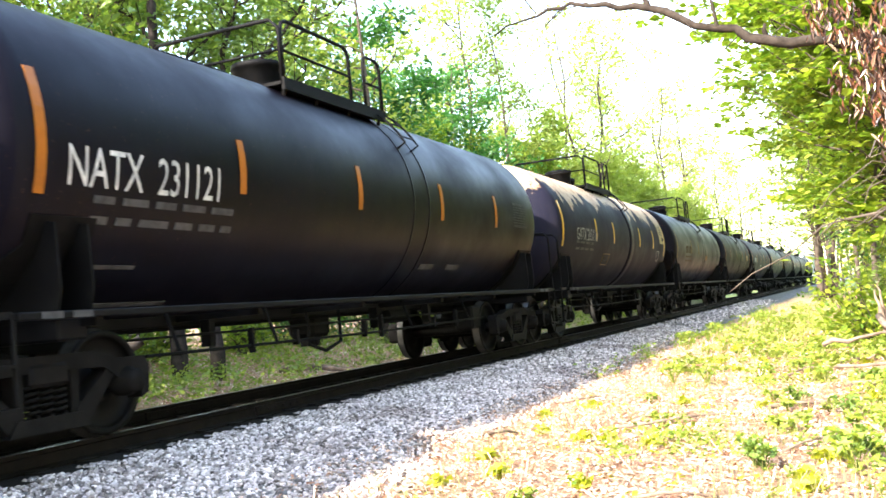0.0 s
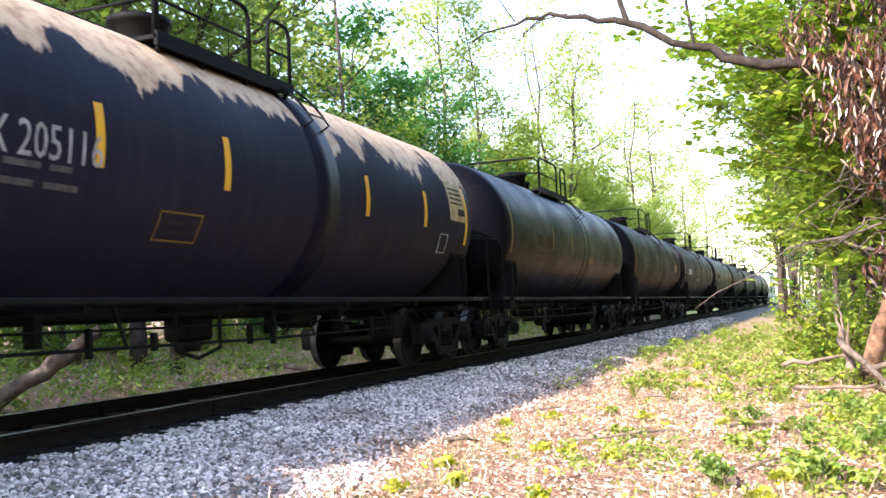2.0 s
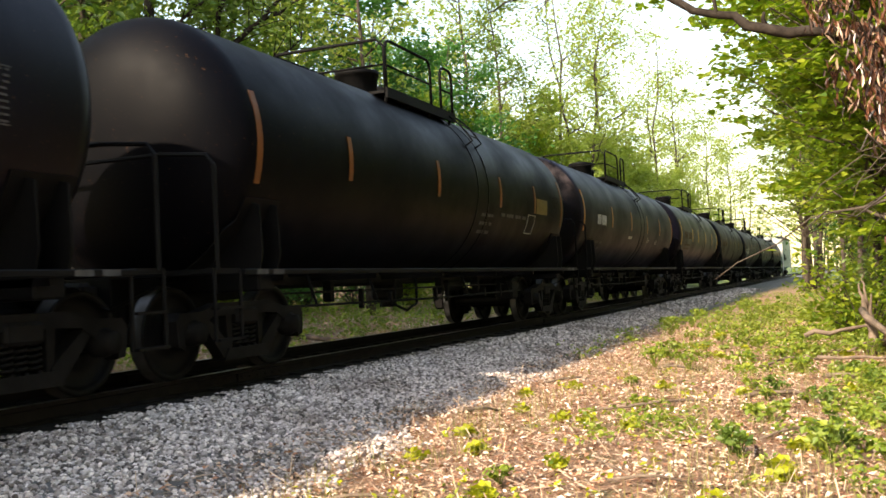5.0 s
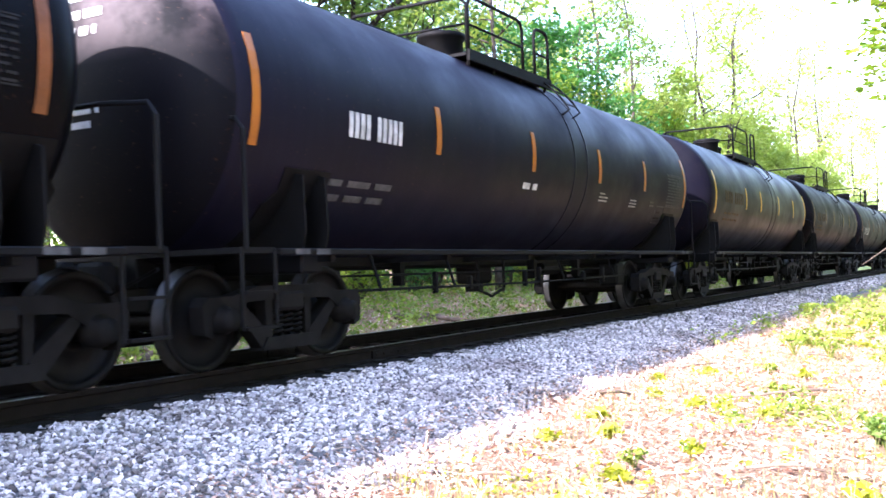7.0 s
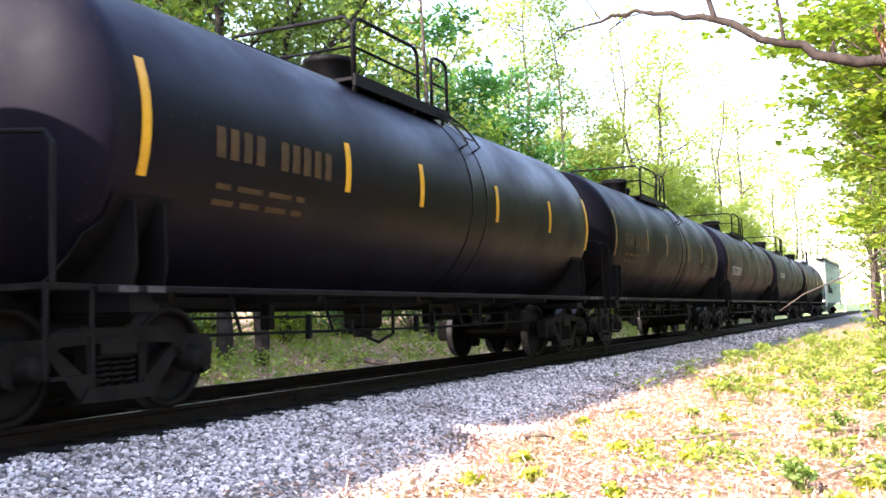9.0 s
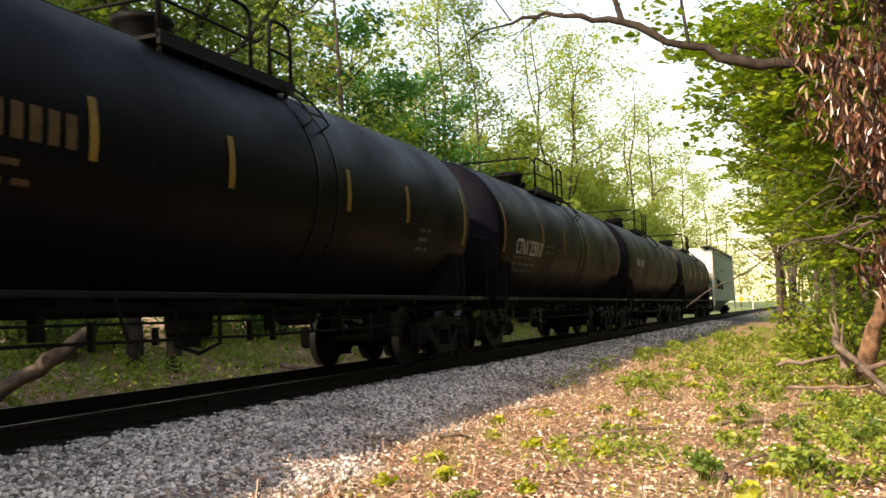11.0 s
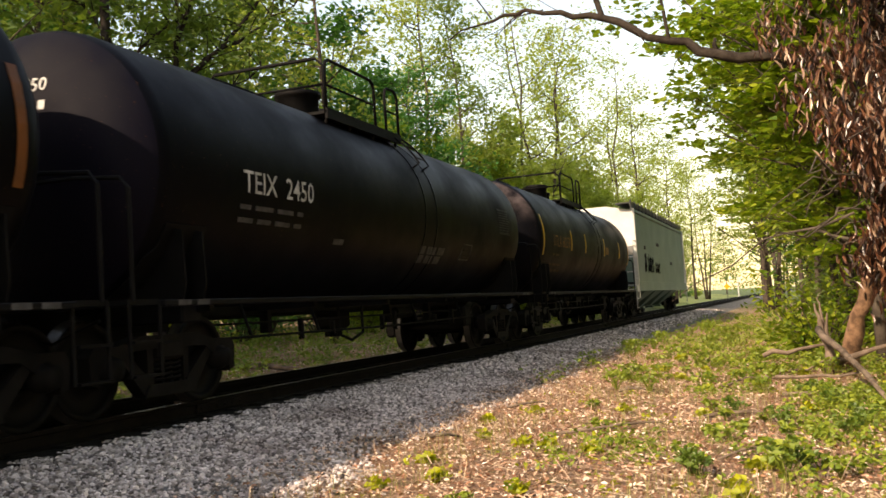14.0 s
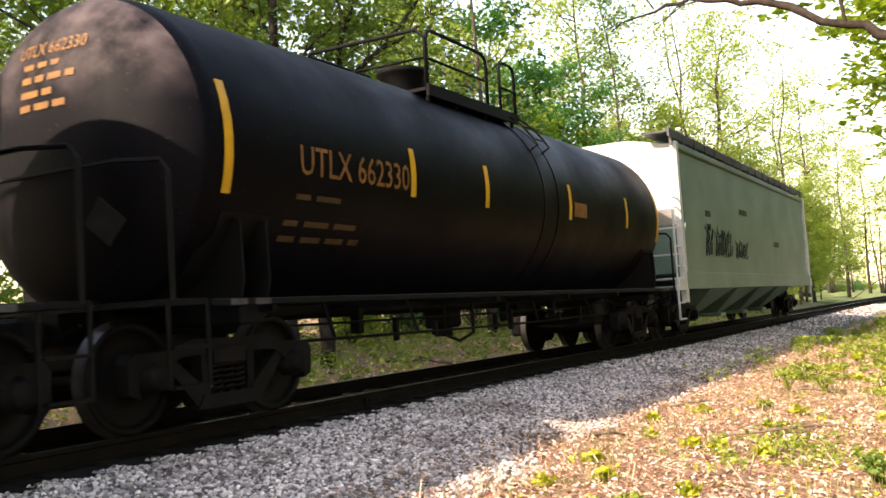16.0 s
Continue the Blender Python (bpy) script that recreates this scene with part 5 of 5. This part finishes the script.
# ---- the tree hung with dead brown leaves, and its broken neighbour ----
def dead_tree():
    """Foot 5 m behind the hanging mass; the trunk leans out towards it."""
    rnd = random.Random(9)
    t = tagged(new("leaning_tree"), "leaning verge tree hung with dry brown leaves", "tree")
    bm = bmesh.new()
    pts = wobbly([(0.28, 5.2, -0.2), (0.45, 5.1, 0.45), (0.75, 4.8, 1.25), (0.95, 3.6, 2.3), (0.85, 1.6, 3.6), (0.6, 0.2, 4.9), (0.4, 0, 6.2)], 4, 0.025, 3)
    tube(bm, pts, 0.105, 10, True, tapers(len(pts), 1.25, 0.45, 5))
    part("trunk", mesh_of("trunk", bm, M_REDBARK, True), t)
    bm = bmesh.new()
    for k in range(70):
        z = rnd.uniform(1.2, 5.2)
        a = rnd.uniform(0, 6.28)
        ln = rnd.uniform(0.5, 1.7)
        p = Vector((0.8 + rnd.gauss(0, 0.2), rnd.gauss(0, 0.3), z))
        e = p + Vector((math.cos(a) * ln, math.sin(a) * ln, rnd.uniform(-0.7, 0.5)))
        q = wobbly([p, p.lerp(e, 0.5) + Vector((0, 0, 0.12)), e], 3, 0.05, k)
        tube(bm, q, rnd.uniform(0.006, 0.016), 4, False, tapers(len(q), 1, 0.3, k))
    for k, (x0, x1) in enumerate(((0.7, 0.55), (0.85, 1.1), (1.0, 0.8))):
        q = wobbly([(x0, 0.1 * k, 5.6), (x0 + 0.1, 0, 3.4), (x1, -0.1 * k, 1.1)], 5, 0.05, 60 + k)
        tube(bm, q, 0.03, 5, False, tapers(len(q), 1, 0.35, k))
    tagged(part("twig", mesh_of("twig", bm, M_BARK, True), t), kind="stuff")
    cs = []
    for _ in range(150):
        # leaves hang in bunches
        z = rnd.uniform(1.0, 5.8)
        w = 0.16 + 1.0 * min(1.0, max(0, (z - 0.8) / 2.6))
        c = Vector((0.9 + rnd.gauss(0, w * 0.5), rnd.gauss(0, w * 0.6), z))
        for _ in range(9):
            cs.append(tuple(c + Vector((rnd.gauss(0, 0.10), rnd.gauss(0, 0.12), rnd.gauss(0, 0.16)))))
    part("dry_leaves", leaves_mesh("dry_leaves", cs, M_DEAD, 0.108, rnd, 16, 0.075, 0.22, 1.4, True, 1.6, 0.55), t, "hanging curled dry brown leaves")
    part("green_leaves", leaves_mesh("green_leaves", [(0.9 + rnd.gauss(0, 0.9), rnd.uniform(0.6, 1.6), rnd.uniform(1.2, 5.6)) for _ in range(150)], M_LEAF_D, 0.10, rnd, 6, 0.14, 0.8, 0.0, True, 0.5, 0.6), t, "fresh green leaves among the dry ones")
    return t


dt = dead_tree()
dt.matrix_basis = pose(0.25, 9.2, ground_z(0.5, 9.2))


def long_branch():
    t = tagged(new("overhanging_branch"), "bare crooked grey limb reaching out over the verge", "branch")
    bm = bmesh.new()
    main = [Vector(p) for p in ((2.6, 12.6, 2.6), (1.2, 12.2, 3.35), (0.2, 12.0, 3.5), (-0.5, 12.0, 3.6), (-1.15, 12.0, 3.94), (-1.95, 12.0, 4.36), (-2.7, 12.0, 4.58), (-3.4, 12.0, 4.58), (-4.0, 12.0, 4.4))]
    line = wobbly(main, 4, 0.028, 8)
    tube(bm, line, 0.075, 8, True, tapers(len(line), 1.35, 0.12, 9))
    tube(bm, [(-0.55, 12.0, 3.6), (-0.62, 11.95, 3.78), (-0.6, 11.95, 3.86)], 0.035, 6, True, [1, 0.8, 0.5])
    for k, (p, q) in enumerate((((-1.6, 12, 4.15), (-1.2, 11.8, 3.7)), ((-0.9, 12, 3.8), (-1.3, 11.9, 3.35)), ((-2.4, 12, 4.5), (-2.9, 12, 4.85)), ((-3.0, 12, 4.58), (-3.6, 12.1, 4.35)), ((0.1, 12, 3.5), (-0.4, 11.8, 3.1)))):
        w = wobbly([p, q], 5, 0.03, k)
        tube(bm, w, 0.010, 4, False, tapers(len(w), 1, 0.3, k))
    tube(bm, [main[5], (-2.1, 12.1, 4.9), (-2.15, 12.1, 5.6)], 0.04, 6, False, [1, 0.8, 0.5])
    tube(bm, [main[4], (-1.2, 11.9, 4.45), (-1.18, 11.9, 4.7)], 0.025, 6, False, [1, 0.8, 0.5])
    tube(bm, [main[6], (-3.1, 12.0, 4.55), (-3.4, 12.0, 4.3)], 0.012, 5, False, [1, 0.8, 0.4])
    tube(bm, [main[7], (-3.6, 12.0, 4.9), (-3.8, 12.0, 5.2)], 0.012, 5, False, [1, 0.8, 0.4])
    part("limb", mesh_of("limb", bm, M_DARKBARK, True), t)
    bm = bmesh.new()
    tube(bm, [(2.6, 12.7, -0.6), (2.62, 12.65, 1.2), (2.6, 12.6, 2.6), (2.5, 12.6, 5.5)], 0.17, 9, True, [1.2, 1, 0.9, 0.6])
    part("trunk", mesh_of("trunk", bm, M_DARKBARK, True), t)
    return t


long_branch()


def snag():
    t = tagged(new("broken_snag"), "splintered grey-brown stump with fallen limbs against it", "tree stump")
    bm = bmesh.new()
    for k, (p, r) in enumerate((([(0, 0, -0.1), (0.02, 0, 0.35), (-0.08, 0.03, 0.7), (-0.12, 0.05, 0.98)], 0.07), ([(0.06, 0, 0.2), (0.0, 0, 0.6), (0.03, 0, 0.84)], 0.04), ([(0.0, 0.05, 0.5), (-0.04, 0.05, 0.9), (-0.03, 0.05, 1.12)], 0.025))):
        w = wobbly(p, 3, 0.015, k)
        tube(bm, w, r, 7, True, tapers(len(w), 1.3, 0.15, k))
    part("stump", mesh_of("stump", bm, M_PALEBARK, True), t)
    for k, (p, q, r) in enumerate((((-0.1, -0.1, 0.62), (0.45, -4.4, 0.02), 0.045), ((-0.85, 0.1, 0.28), (0.1, 0.0, 0.42), 0.035), ((0.1, -0.1, 0.16), (1.5, -0.5, 0.62), 0.04), ((0.9, 1.6, -0.1), (1.05, 1.7, 1.9), 0.035), ((1.25, 1.9, -0.1), (1.3, 2.1, 2.3), 0.045), ((1.5, 1.5, -0.1), (1.35, 1.6, 1.5), 0.03), ((-0.7, 0.2, 0.0), (0.2, -0.3, 0.25), 0.02), ((-1.1, -0.6, 0.02), (0.3, -1.3, 0.12), 0.03))):
        bm = bmesh.new()
        w = wobbly([p, q], 6, 0.025, k + 20)
        tube(bm, w, r, 6, True, tapers(len(w), 1.1, 0.5, k))
        part("fallen_limb", mesh_of("fallen_limb", bm, M_PALEBARK, True), t)
    return t


sn = snag()
sn.matrix_basis = pose(0.40, 14.2, ground_z(0.40, 14.2))


# ---- the verge: litter, weeds, grass, sticks ----
def litter():
    rnd = random.Random(31)
    verts, faces = [], []
    for _ in range(105000):
        y = 1.5 + 22 * rnd.random() ** 1.4 if rnd.random() < 0.86 else 3.0 - 10.0 * rnd.random() ** 1.3
        d = 2.95 + 7.0 * rnd.random() ** 1.15
        if d < gravel_edge(y) + 0.1 and rnd.random() < 0.72:
            continue
        x = track_x(y) + d
        z = max(ground_z(x, y), shoulder_z(d) + 0.02 if d < gravel_edge(y) + 0.1 else -9) + rnd.uniform(0.004, 0.035)
        if rnd.random() < 0.16:
            y, d = 3.0 + 26 * rnd.random(), -(3.1 + 5.5 * rnd.random())
            x = track_x(y) + d
            z = ground_z(x, y) + rnd.uniform(0.004, 0.04)
        s = rnd.uniform(0.015, 0.05) * (1.5 if d < 0 else 1.0)
        e = Euler((rnd.gauss(0, 0.35), rnd.gauss(0, 0.35), rnd.uniform(0, 6.28))).to_matrix()
        b = len(verts)
        for q in ((0, -0.6, 0), (0.32, 0.0, 0.15), (0, 0.65, 0), (-0.32, 0.0, 0.15)):
            verts.append(tuple(Vector((x, y, z)) + e @ (Vector(q) * s)))
        faces += [(b, b + 1, b + 2), (b, b + 2, b + 3)]
    me = bpy.data.meshes.new("fallen_leaves")
    me.from_pydata(verts, [], faces)
    me.materials.append(M_STRAW)
    tagged(new("fallen_leaves", me), "curled dry tan and russet fallen leaves", "leaf litter", kind="stuff")


litter()


def dry_stems():
    """Thin dead stems and needles lying crosswise on the litter."""
    rnd = random.Random(83)
    verts, faces = [], []
    for _ in range(8500):
        y = 3.5 + 17 * rnd.random() ** 1.3
        d = 3.0 + 4.5 * rnd.random() ** 1.6
        if d < gravel_edge(y) and rnd.random() < 0.7:
            continue
        x = track_x(y) + d
        z = ground_z(x, y) + rnd.uniform(0.01, 0.05)
        a, ln, w = rnd.uniform(0, 6.28), rnd.uniform(0.05, 0.2), rnd.uniform(0.0015, 0.004)
        cx, cy = math.cos(a), math.sin(a)
        b, up = len(verts), rnd.uniform(-0.01, 0.05) if rnd.random() < 0.85 else rnd.uniform(0.05, 0.14)
        verts += [(x - cy * w, y + cx * w, z), (x + cy * w, y - cx * w, z + w), (x + cx * ln + cy * w, y + cy * ln - cx * w, z + up + w), (x + cx * ln - cy * w, y + cy * ln + cx * w, z + up)]
        faces.append((b, b + 1, b + 2, b + 3))
    me = bpy.data.meshes.new("dry_stems")
    me.from_pydata(verts, [], faces)
    me.materials.append(M_STEM)
    tagged(new("dry_stems", me), "thin dry tan stems strewn over the leaf litter", "leaf litter", kind="stuff")


dry_stems()


def grass(name, n, d0, d1, y0, y1, h0, h1, mat, seed, side=1, label=""):
    rnd = random.Random(seed)
    verts, faces = [], []
    for _ in range(n):
        y = y0 + (y1 - y0) * rnd.random() ** 1.4
        d = rnd.uniform(d0, d1)
        x = track_x(y) + side * d
        if noise.noise(Vector((x * 0.8, y * 0.8, 9.0))) < -0.05:
            continue
        z = ground_z(x, y) - 0.01
        h = rnd.uniform(h0, h1)
        a, l = rnd.uniform(0, 6.28), rnd.uniform(0.1, 0.6) * h
        w = 0.0015 + 0.006 * h
        cx, cy = math.cos(a), math.sin(a)
        b = len(verts)
        verts += [(x - cy * w, y + cx * w, z), (x + cy * w, y - cx * w, z), (x + cx * l * 0.4 + cy * w * 0.7, y + cy * l * 0.4 - cx * w * 0.7, z + h * 0.6), (x + cx * l * 0.4 - cy * w * 0.7, y + cy * l * 0.4 + cx * w * 0.7, z + h * 0.6), (x + cx * l, y + cy * l, z + h)]
        faces += [(b, b + 1, b + 2, b + 3), (b + 3, b + 2, b + 4)]
    me = bpy.data.meshes.new(name)
    me.from_pydata(verts, [], faces)
    me.materials.append(mat)
    tagged(new(name, me), label, "grass", kind="stuff")


grass("verge_grass", 17000, 3.6, 9.0, 4.0, 30.0, 0.05, 0.22, M_GRASS, 41, 1, "thin dry and green grass blades on the verge")
grass("far_side_grass", 12000, 3.2, 10.0, 2.0, 60.0, 0.10, 0.45, M_WEED, 42, -1, "rough green undergrowth beyond the track")


def weed(mat, seed, n, h, leaf, label):
    """A low plant: a few stems that carry broad leaves."""
    rnd = random.Random(seed)
    t = tagged(new("weed"), label, "weed", "weeds on the verge")
    bm = bmesh.new()
    cs = []
    for _ in range(n):
        a, l = rnd.uniform(0, 6.28), rnd.uniform(0.2, 1.0) * h
        tip = Vector((math.cos(a) * l * 0.7, math.sin(a) * l * 0.7, h * rnd.uniform(0.5, 1.0)))
        tube(bm, [(0, 0, -0.02), tip * 0.5 + Vector((0, 0, 0.03)), tip], 0.004, 4, False)
        cs.append(tip)
    tagged(part("stem", mesh_of("stem", bm, mat), t), kind="stuff")
    part("leaves", leaves_mesh("leaves", cs, mat, leaf, rnd, 5, leaf * 0.45, 0.8), t)
    return t


WEEDS = [weed(M_YELLOWLEAF, 1, 7, 0.07, 0.075, "low yellow-green maple seedling in the leaf litter"), weed(M_WEED, 2, 9, 0.13, 0.05, "small green broad-leaved weed in the leaf litter"),
         weed(M_WEED, 3, 16, 0.26, 0.06, "bushy green weed on the verge"), weed(M_LEAF_A, 4, 18, 0.20, 0.045, "dark green weed on the verge")]
wr = random.Random(55)
for i, w in enumerate(WEEDS):
    x, y = ((-2.35, 7.0), (-1.7, 9.6), (-0.6, 8.4), (-0.3, 7.2))[i]
    set_at(w, x, y)


def weeds(n, x0, x1, y0, y1, kinds):
    for _ in range(n):
        x, y = wr.uniform(x0, x1), wr.uniform(y0, y1)
        copy_thing(WEEDS[wr.choice(kinds)], pose(x, y, ground_z(x, y), 0, 0, wr.uniform(0, 360)))


weeds(24, -3.2, 0.8, 4.8, 11.0, (0, 0, 1))
weeds(52, -0.9, 1.4, 6.5, 12.5, (1, 2, 1, 1, 3))
weeds(60, -2.7, 0.5, 13.0, 20.0, (1, 2, 0, 1))
weeds(64, -3.8, 0.6, 19.0, 36.0, (2, 2, 1))
weeds(60, -16.0, -10.4, 6.0, 30.0, (2, 3, 1, 0))


def ground_cover(name, n, d0, d1, y0, y1, size, h, mat, seed, side, label, edge=0.0, grow=1.0):
    """Patches of tiny leaves close to the ground."""
    rnd = random.Random(seed)
    cs = []
    while len(cs) < n:
        y = y0 + (y1 - y0) * rnd.random() ** 1.3
        d = d0 + (d1 - d0) * rnd.random() ** grow
        x = track_x(y) + side * d
        k = noise.noise(Vector((x * 0.9, y * 0.7, 3.0))) + 0.5 * noise.noise(Vector((x * 3.1, y * 2.7, 8.0)))
        if k + 0.35 * (d - d0) / (d1 - d0) < edge:
            continue
        cs.append((x, y, ground_z(x, y) + rnd.uniform(0.01, h)))
    tagged(new(name, leaves_mesh(name, cs, mat, size, rnd, 5, size * 0.9, 0.75)), label, "ground cover", kind="stuff")


ground_cover("verge_plants", 5600, 4.6, 9.0, 4.5, 26.0, 0.045, 0.14, M_WEED, 61, 1, "patches of small green leaves through the litter", 0.30, 0.55)
ground_cover("distant_verge_plants", 1800, 3.0, 7.0, 14.0, 48.0, 0.06, 0.22, M_WEED, 64, 1, "low green weeds crowding up to the ballast", 0.15, 1.0)
ground_cover("yellow_seedlings", 260, 3.7, 8.5, 4.5, 18.0, 0.045, 0.06, M_YELLOWLEAF, 62, 1, "scattered yellow-green seedlings", 0.10)
ground_cover("track_side_brush", 5200, 3.4, 9.0, 2.0, 60.0, 0.09, 0.40, M_WEED, 63, -1, "low green brush beyond the track", -0.1)


def bush(mat, seed, r, h, label):
    rnd = random.Random(seed)
    t = tagged(new("bush"), label, "bush", "woodland bushes")
    bm = bmesh.new()
    ends = []
    for _ in range(26):
        a, l = rnd.uniform(0, 6.28), rnd.uniform(0.3, 1.0) * r
        e = Vector((math.cos(a) * l, math.sin(a) * l, h * rnd.uniform(0.25, 1.0)))
        tube(bm, [(0, 0, -0.1), e * 0.5 + Vector((0, 0, 0.1)), e], 0.02, 4, False, [1, 0.7, 0.3])
        ends += [e, e * 0.75, e * 0.5]
    tagged(part("stem", mesh_of("stem", bm, M_BARK), t), kind="stuff")
    part("leaves", leaves_mesh("leaves", ends, mat, 0.13, rnd, 22, 0.26), t)
    return t


BUSHES = [bush(M_LEAF_A, 1, 1.3, 1.9, "leafy green woodland bush"), bush(M_LEAF_D, 2, 1.1, 1.5, "bright green sunlit bush"), bush(M_LEAF_C, 3, 1.4, 2.4, "dark green woodland bush")]
for b, (x, y) in zip(BUSHES, ((-14.5, 16.0), (0.4, 18.0), (-15.0, 24.0))):
    set_at(b, x, y)
br = random.Random(13)
y = 3.0
while y < 90:
    for d0, d1, ks in ((7.5, 9.5, (0, 1, 2)), (10.5, 14.0, (0, 2)), (15, 20, (2, 0))):
        x = track_x(y) - br.uniform(d0, d1)
        yy = y + br.uniform(-1.5, 1.5)
        copy_thing(BUSHES[br.choice(ks)], pose(x, yy, ground_z(x, yy), 0, 0, br.uniform(0, 360)))
    y += 2.6 * (1 + y / 60)
y = 20.0
while y < 80:
    x = track_x(y) + br.uniform(8.2, 9.6)
    copy_thing(BUSHES[br.choice((0, 1, 1))], pose(x, y, ground_z(x, y), 0, 0, br.uniform(0, 360)))
    y += 3.0 * (1 + y / 80)
# thickets round the far crossing
for _ in range(70):
    y = br.uniform(90, 185)
    x = track_x(y) - br.uniform(9.0, 46.0)
    m = pose(x, y, ground_z(x, y) - 0.2, 0, 0, br.uniform(0, 360))
    copy_thing(BUSHES[br.choice((0, 2, 0, 1))], m)


def stick(x, y, ln, turn, r, bend=0.1, label="thin fallen grey-brown stick on the leaf litter"):
    rnd = random.Random(int(abs(x * 97 + y * 31)))
    bm = bmesh.new()
    pts = []
    for k in range(6):
        f = k / 5
        px, py = x + math.cos(turn) * ln * f, y + math.sin(turn) * ln * f
        px += math.sin(turn) * bend * math.sin(f * 3.1) + rnd.gauss(0, 0.02)
        pts.append((px, py, ground_z(px, py) + r * 0.8 + 0.02 + 0.03 * math.sin(f * 5)))
    tube(bm, pts, r, 6, True, [1, 0.95, 0.85, 0.7, 0.5, 0.25])
    tagged(new("stick", mesh_of("stick", bm, M_PALEBARK, True)), label, "stick", "sticks on the verge")


stick(-2.2, 9.0, 1.5, 0.5, 0.018, 0.2)
stick(-0.9, 9.9, 1.3, -0.35, 0.02, 0.15)
stick(-3.4, 8.6, 0.5, 1.1, 0.02)
stick(-3.3, 11.2, 0.8, 0.9, 0.015)
stick(-1.6, 6.4, 0.9, -0.9, 0.012)
stick(-2.9, 5.1, 0.6, 0.3, 0.015)
stick(-0.2, 11.5, 1.6, 0.2, 0.03)
stick(-1.0, 13.5, 0.9, 1.2, 0.02)
stick(-2.3, 13.0, 0.7, 0.1, 0.02)
stick(-0.6, 7.4, 1.0, 0.7, 0.012)
stick(-1.3, 5.6, 0.7, 0.2, 0.012)

bm = bmesh.new()
trunk_line = wobbly([(-11.05, 10.1, -0.42), (-10.35, 10.85, 0.25), (-9.75, 11.4, 0.80)], 5, 0.02, 4)
tube(bm, trunk_line, 0.13, 8, True, tapers(len(trunk_line), 1.2, 0.7, 4))
tagged(new("fallen_log", mesh_of("fallen_log", bm, M_BARK, True)), "weathered grey fallen trunk propped in the undergrowth", "log")
for x, y, ln, turn, r in ( (-12.4, 10.2, 2.0, 0.4, 0.09), (-12.0, 18.5, 2.4, 0.2, 0.08), (-13.2, 15.0, 2.0, 2.2, 0.07)):
    stick(x, y, ln, turn, r, 0.1, "fallen weathered grey log in the undergrowth")


# ---- distant woods ----
def far_woods():
    rnd = random.Random(91)
    cs = []
    for _ in range(5200):
        x = rnd.uniform(-150, 130)
        y = 215 + rnd.uniform(0, 50) + abs(x) * 0.1
        top = 9 + 4.5 * noise.noise(Vector((x * 0.08, 0, 2))) + 2.5 * noise.noise(Vector((x * 0.3, 1, 2)))
        cs.append((x, y, 2.0 * rnd.random() + top * rnd.random() ** 0.7))
    tagged(new("far_woods", leaves_mesh("far_woods", cs, M_LEAF_A, 0.75, rnd, 5, 0.9)), "distant green woods beyond the crossing", "woods", kind="stuff")


far_woods()


# ---- the far road crossing ----
def warning_sign():
    t = tagged(new("road_sign"), "yellow diamond warning sign on a thin post", "road sign")
    bm = bmesh.new()
    tube(bm, [(0, 0, -0.3), (0, 0, 2.3)], 0.04, 6)
    part("post", mesh_of("post", bm, M_GALV), t)
    bm = bmesh.new()
    a = [bm.verts.new((x, -0.06, z)) for x, z in ((-0.5, 2.0), (0, 1.5), (0.5, 2.0), (0, 2.5))]
    b = [bm.verts.new((x, -0.04, z)) for x, z in ((-0.5, 2.0), (0, 1.5), (0.5, 2.0), (0, 2.5))]
    bm.faces.new(a)
    bm.faces.new(b[::-1])
    for i in range(4):
        bm.faces.new((a[i], b[i], b[(i + 1) % 4], a[(i + 1) % 4]))
    part("panel", mesh_of("panel", bm, M_YELLOW), t)
    t.matrix_basis = pose(-9.9, 157, ground_z(-9.9, 157))


warning_sign()
bm = bmesh.new()
tube(bm, [(0, 0, -0.3), (0.02, 0, 3.6)], 0.10, 8)
ob = tagged(new("crossing_post", mesh_of("crossing_post", bm, M_WHITE)), "white painted post beside the road crossing", "post")
ob.matrix_basis = pose(-8.8, 168, ground_z(-8.8, 168))


# ---- what moves ----
def car_pose(y):
    a, b = track_x(y - 5.7), track_x(y + 5.7)
    return pose((a + b) / 2, y, 0, 0, 0, -math.degrees(math.atan2(b - a, 11.4)))


def motions():
    start = 0
    for car, y0, end in TRAIN:
        walk(car, [(t / 2, car_pose(y0 - SPEED * t / 2)) for t in range(33)])
        for w, d in WHEELSETS[start:end]:
            walk(w, [(k / 15, pose(0, d, WHEEL_R, math.degrees(SPEED * k / 15 / WHEEL_R) % 360, 0, 0)) for k in range(241)])
        start = end


motions()
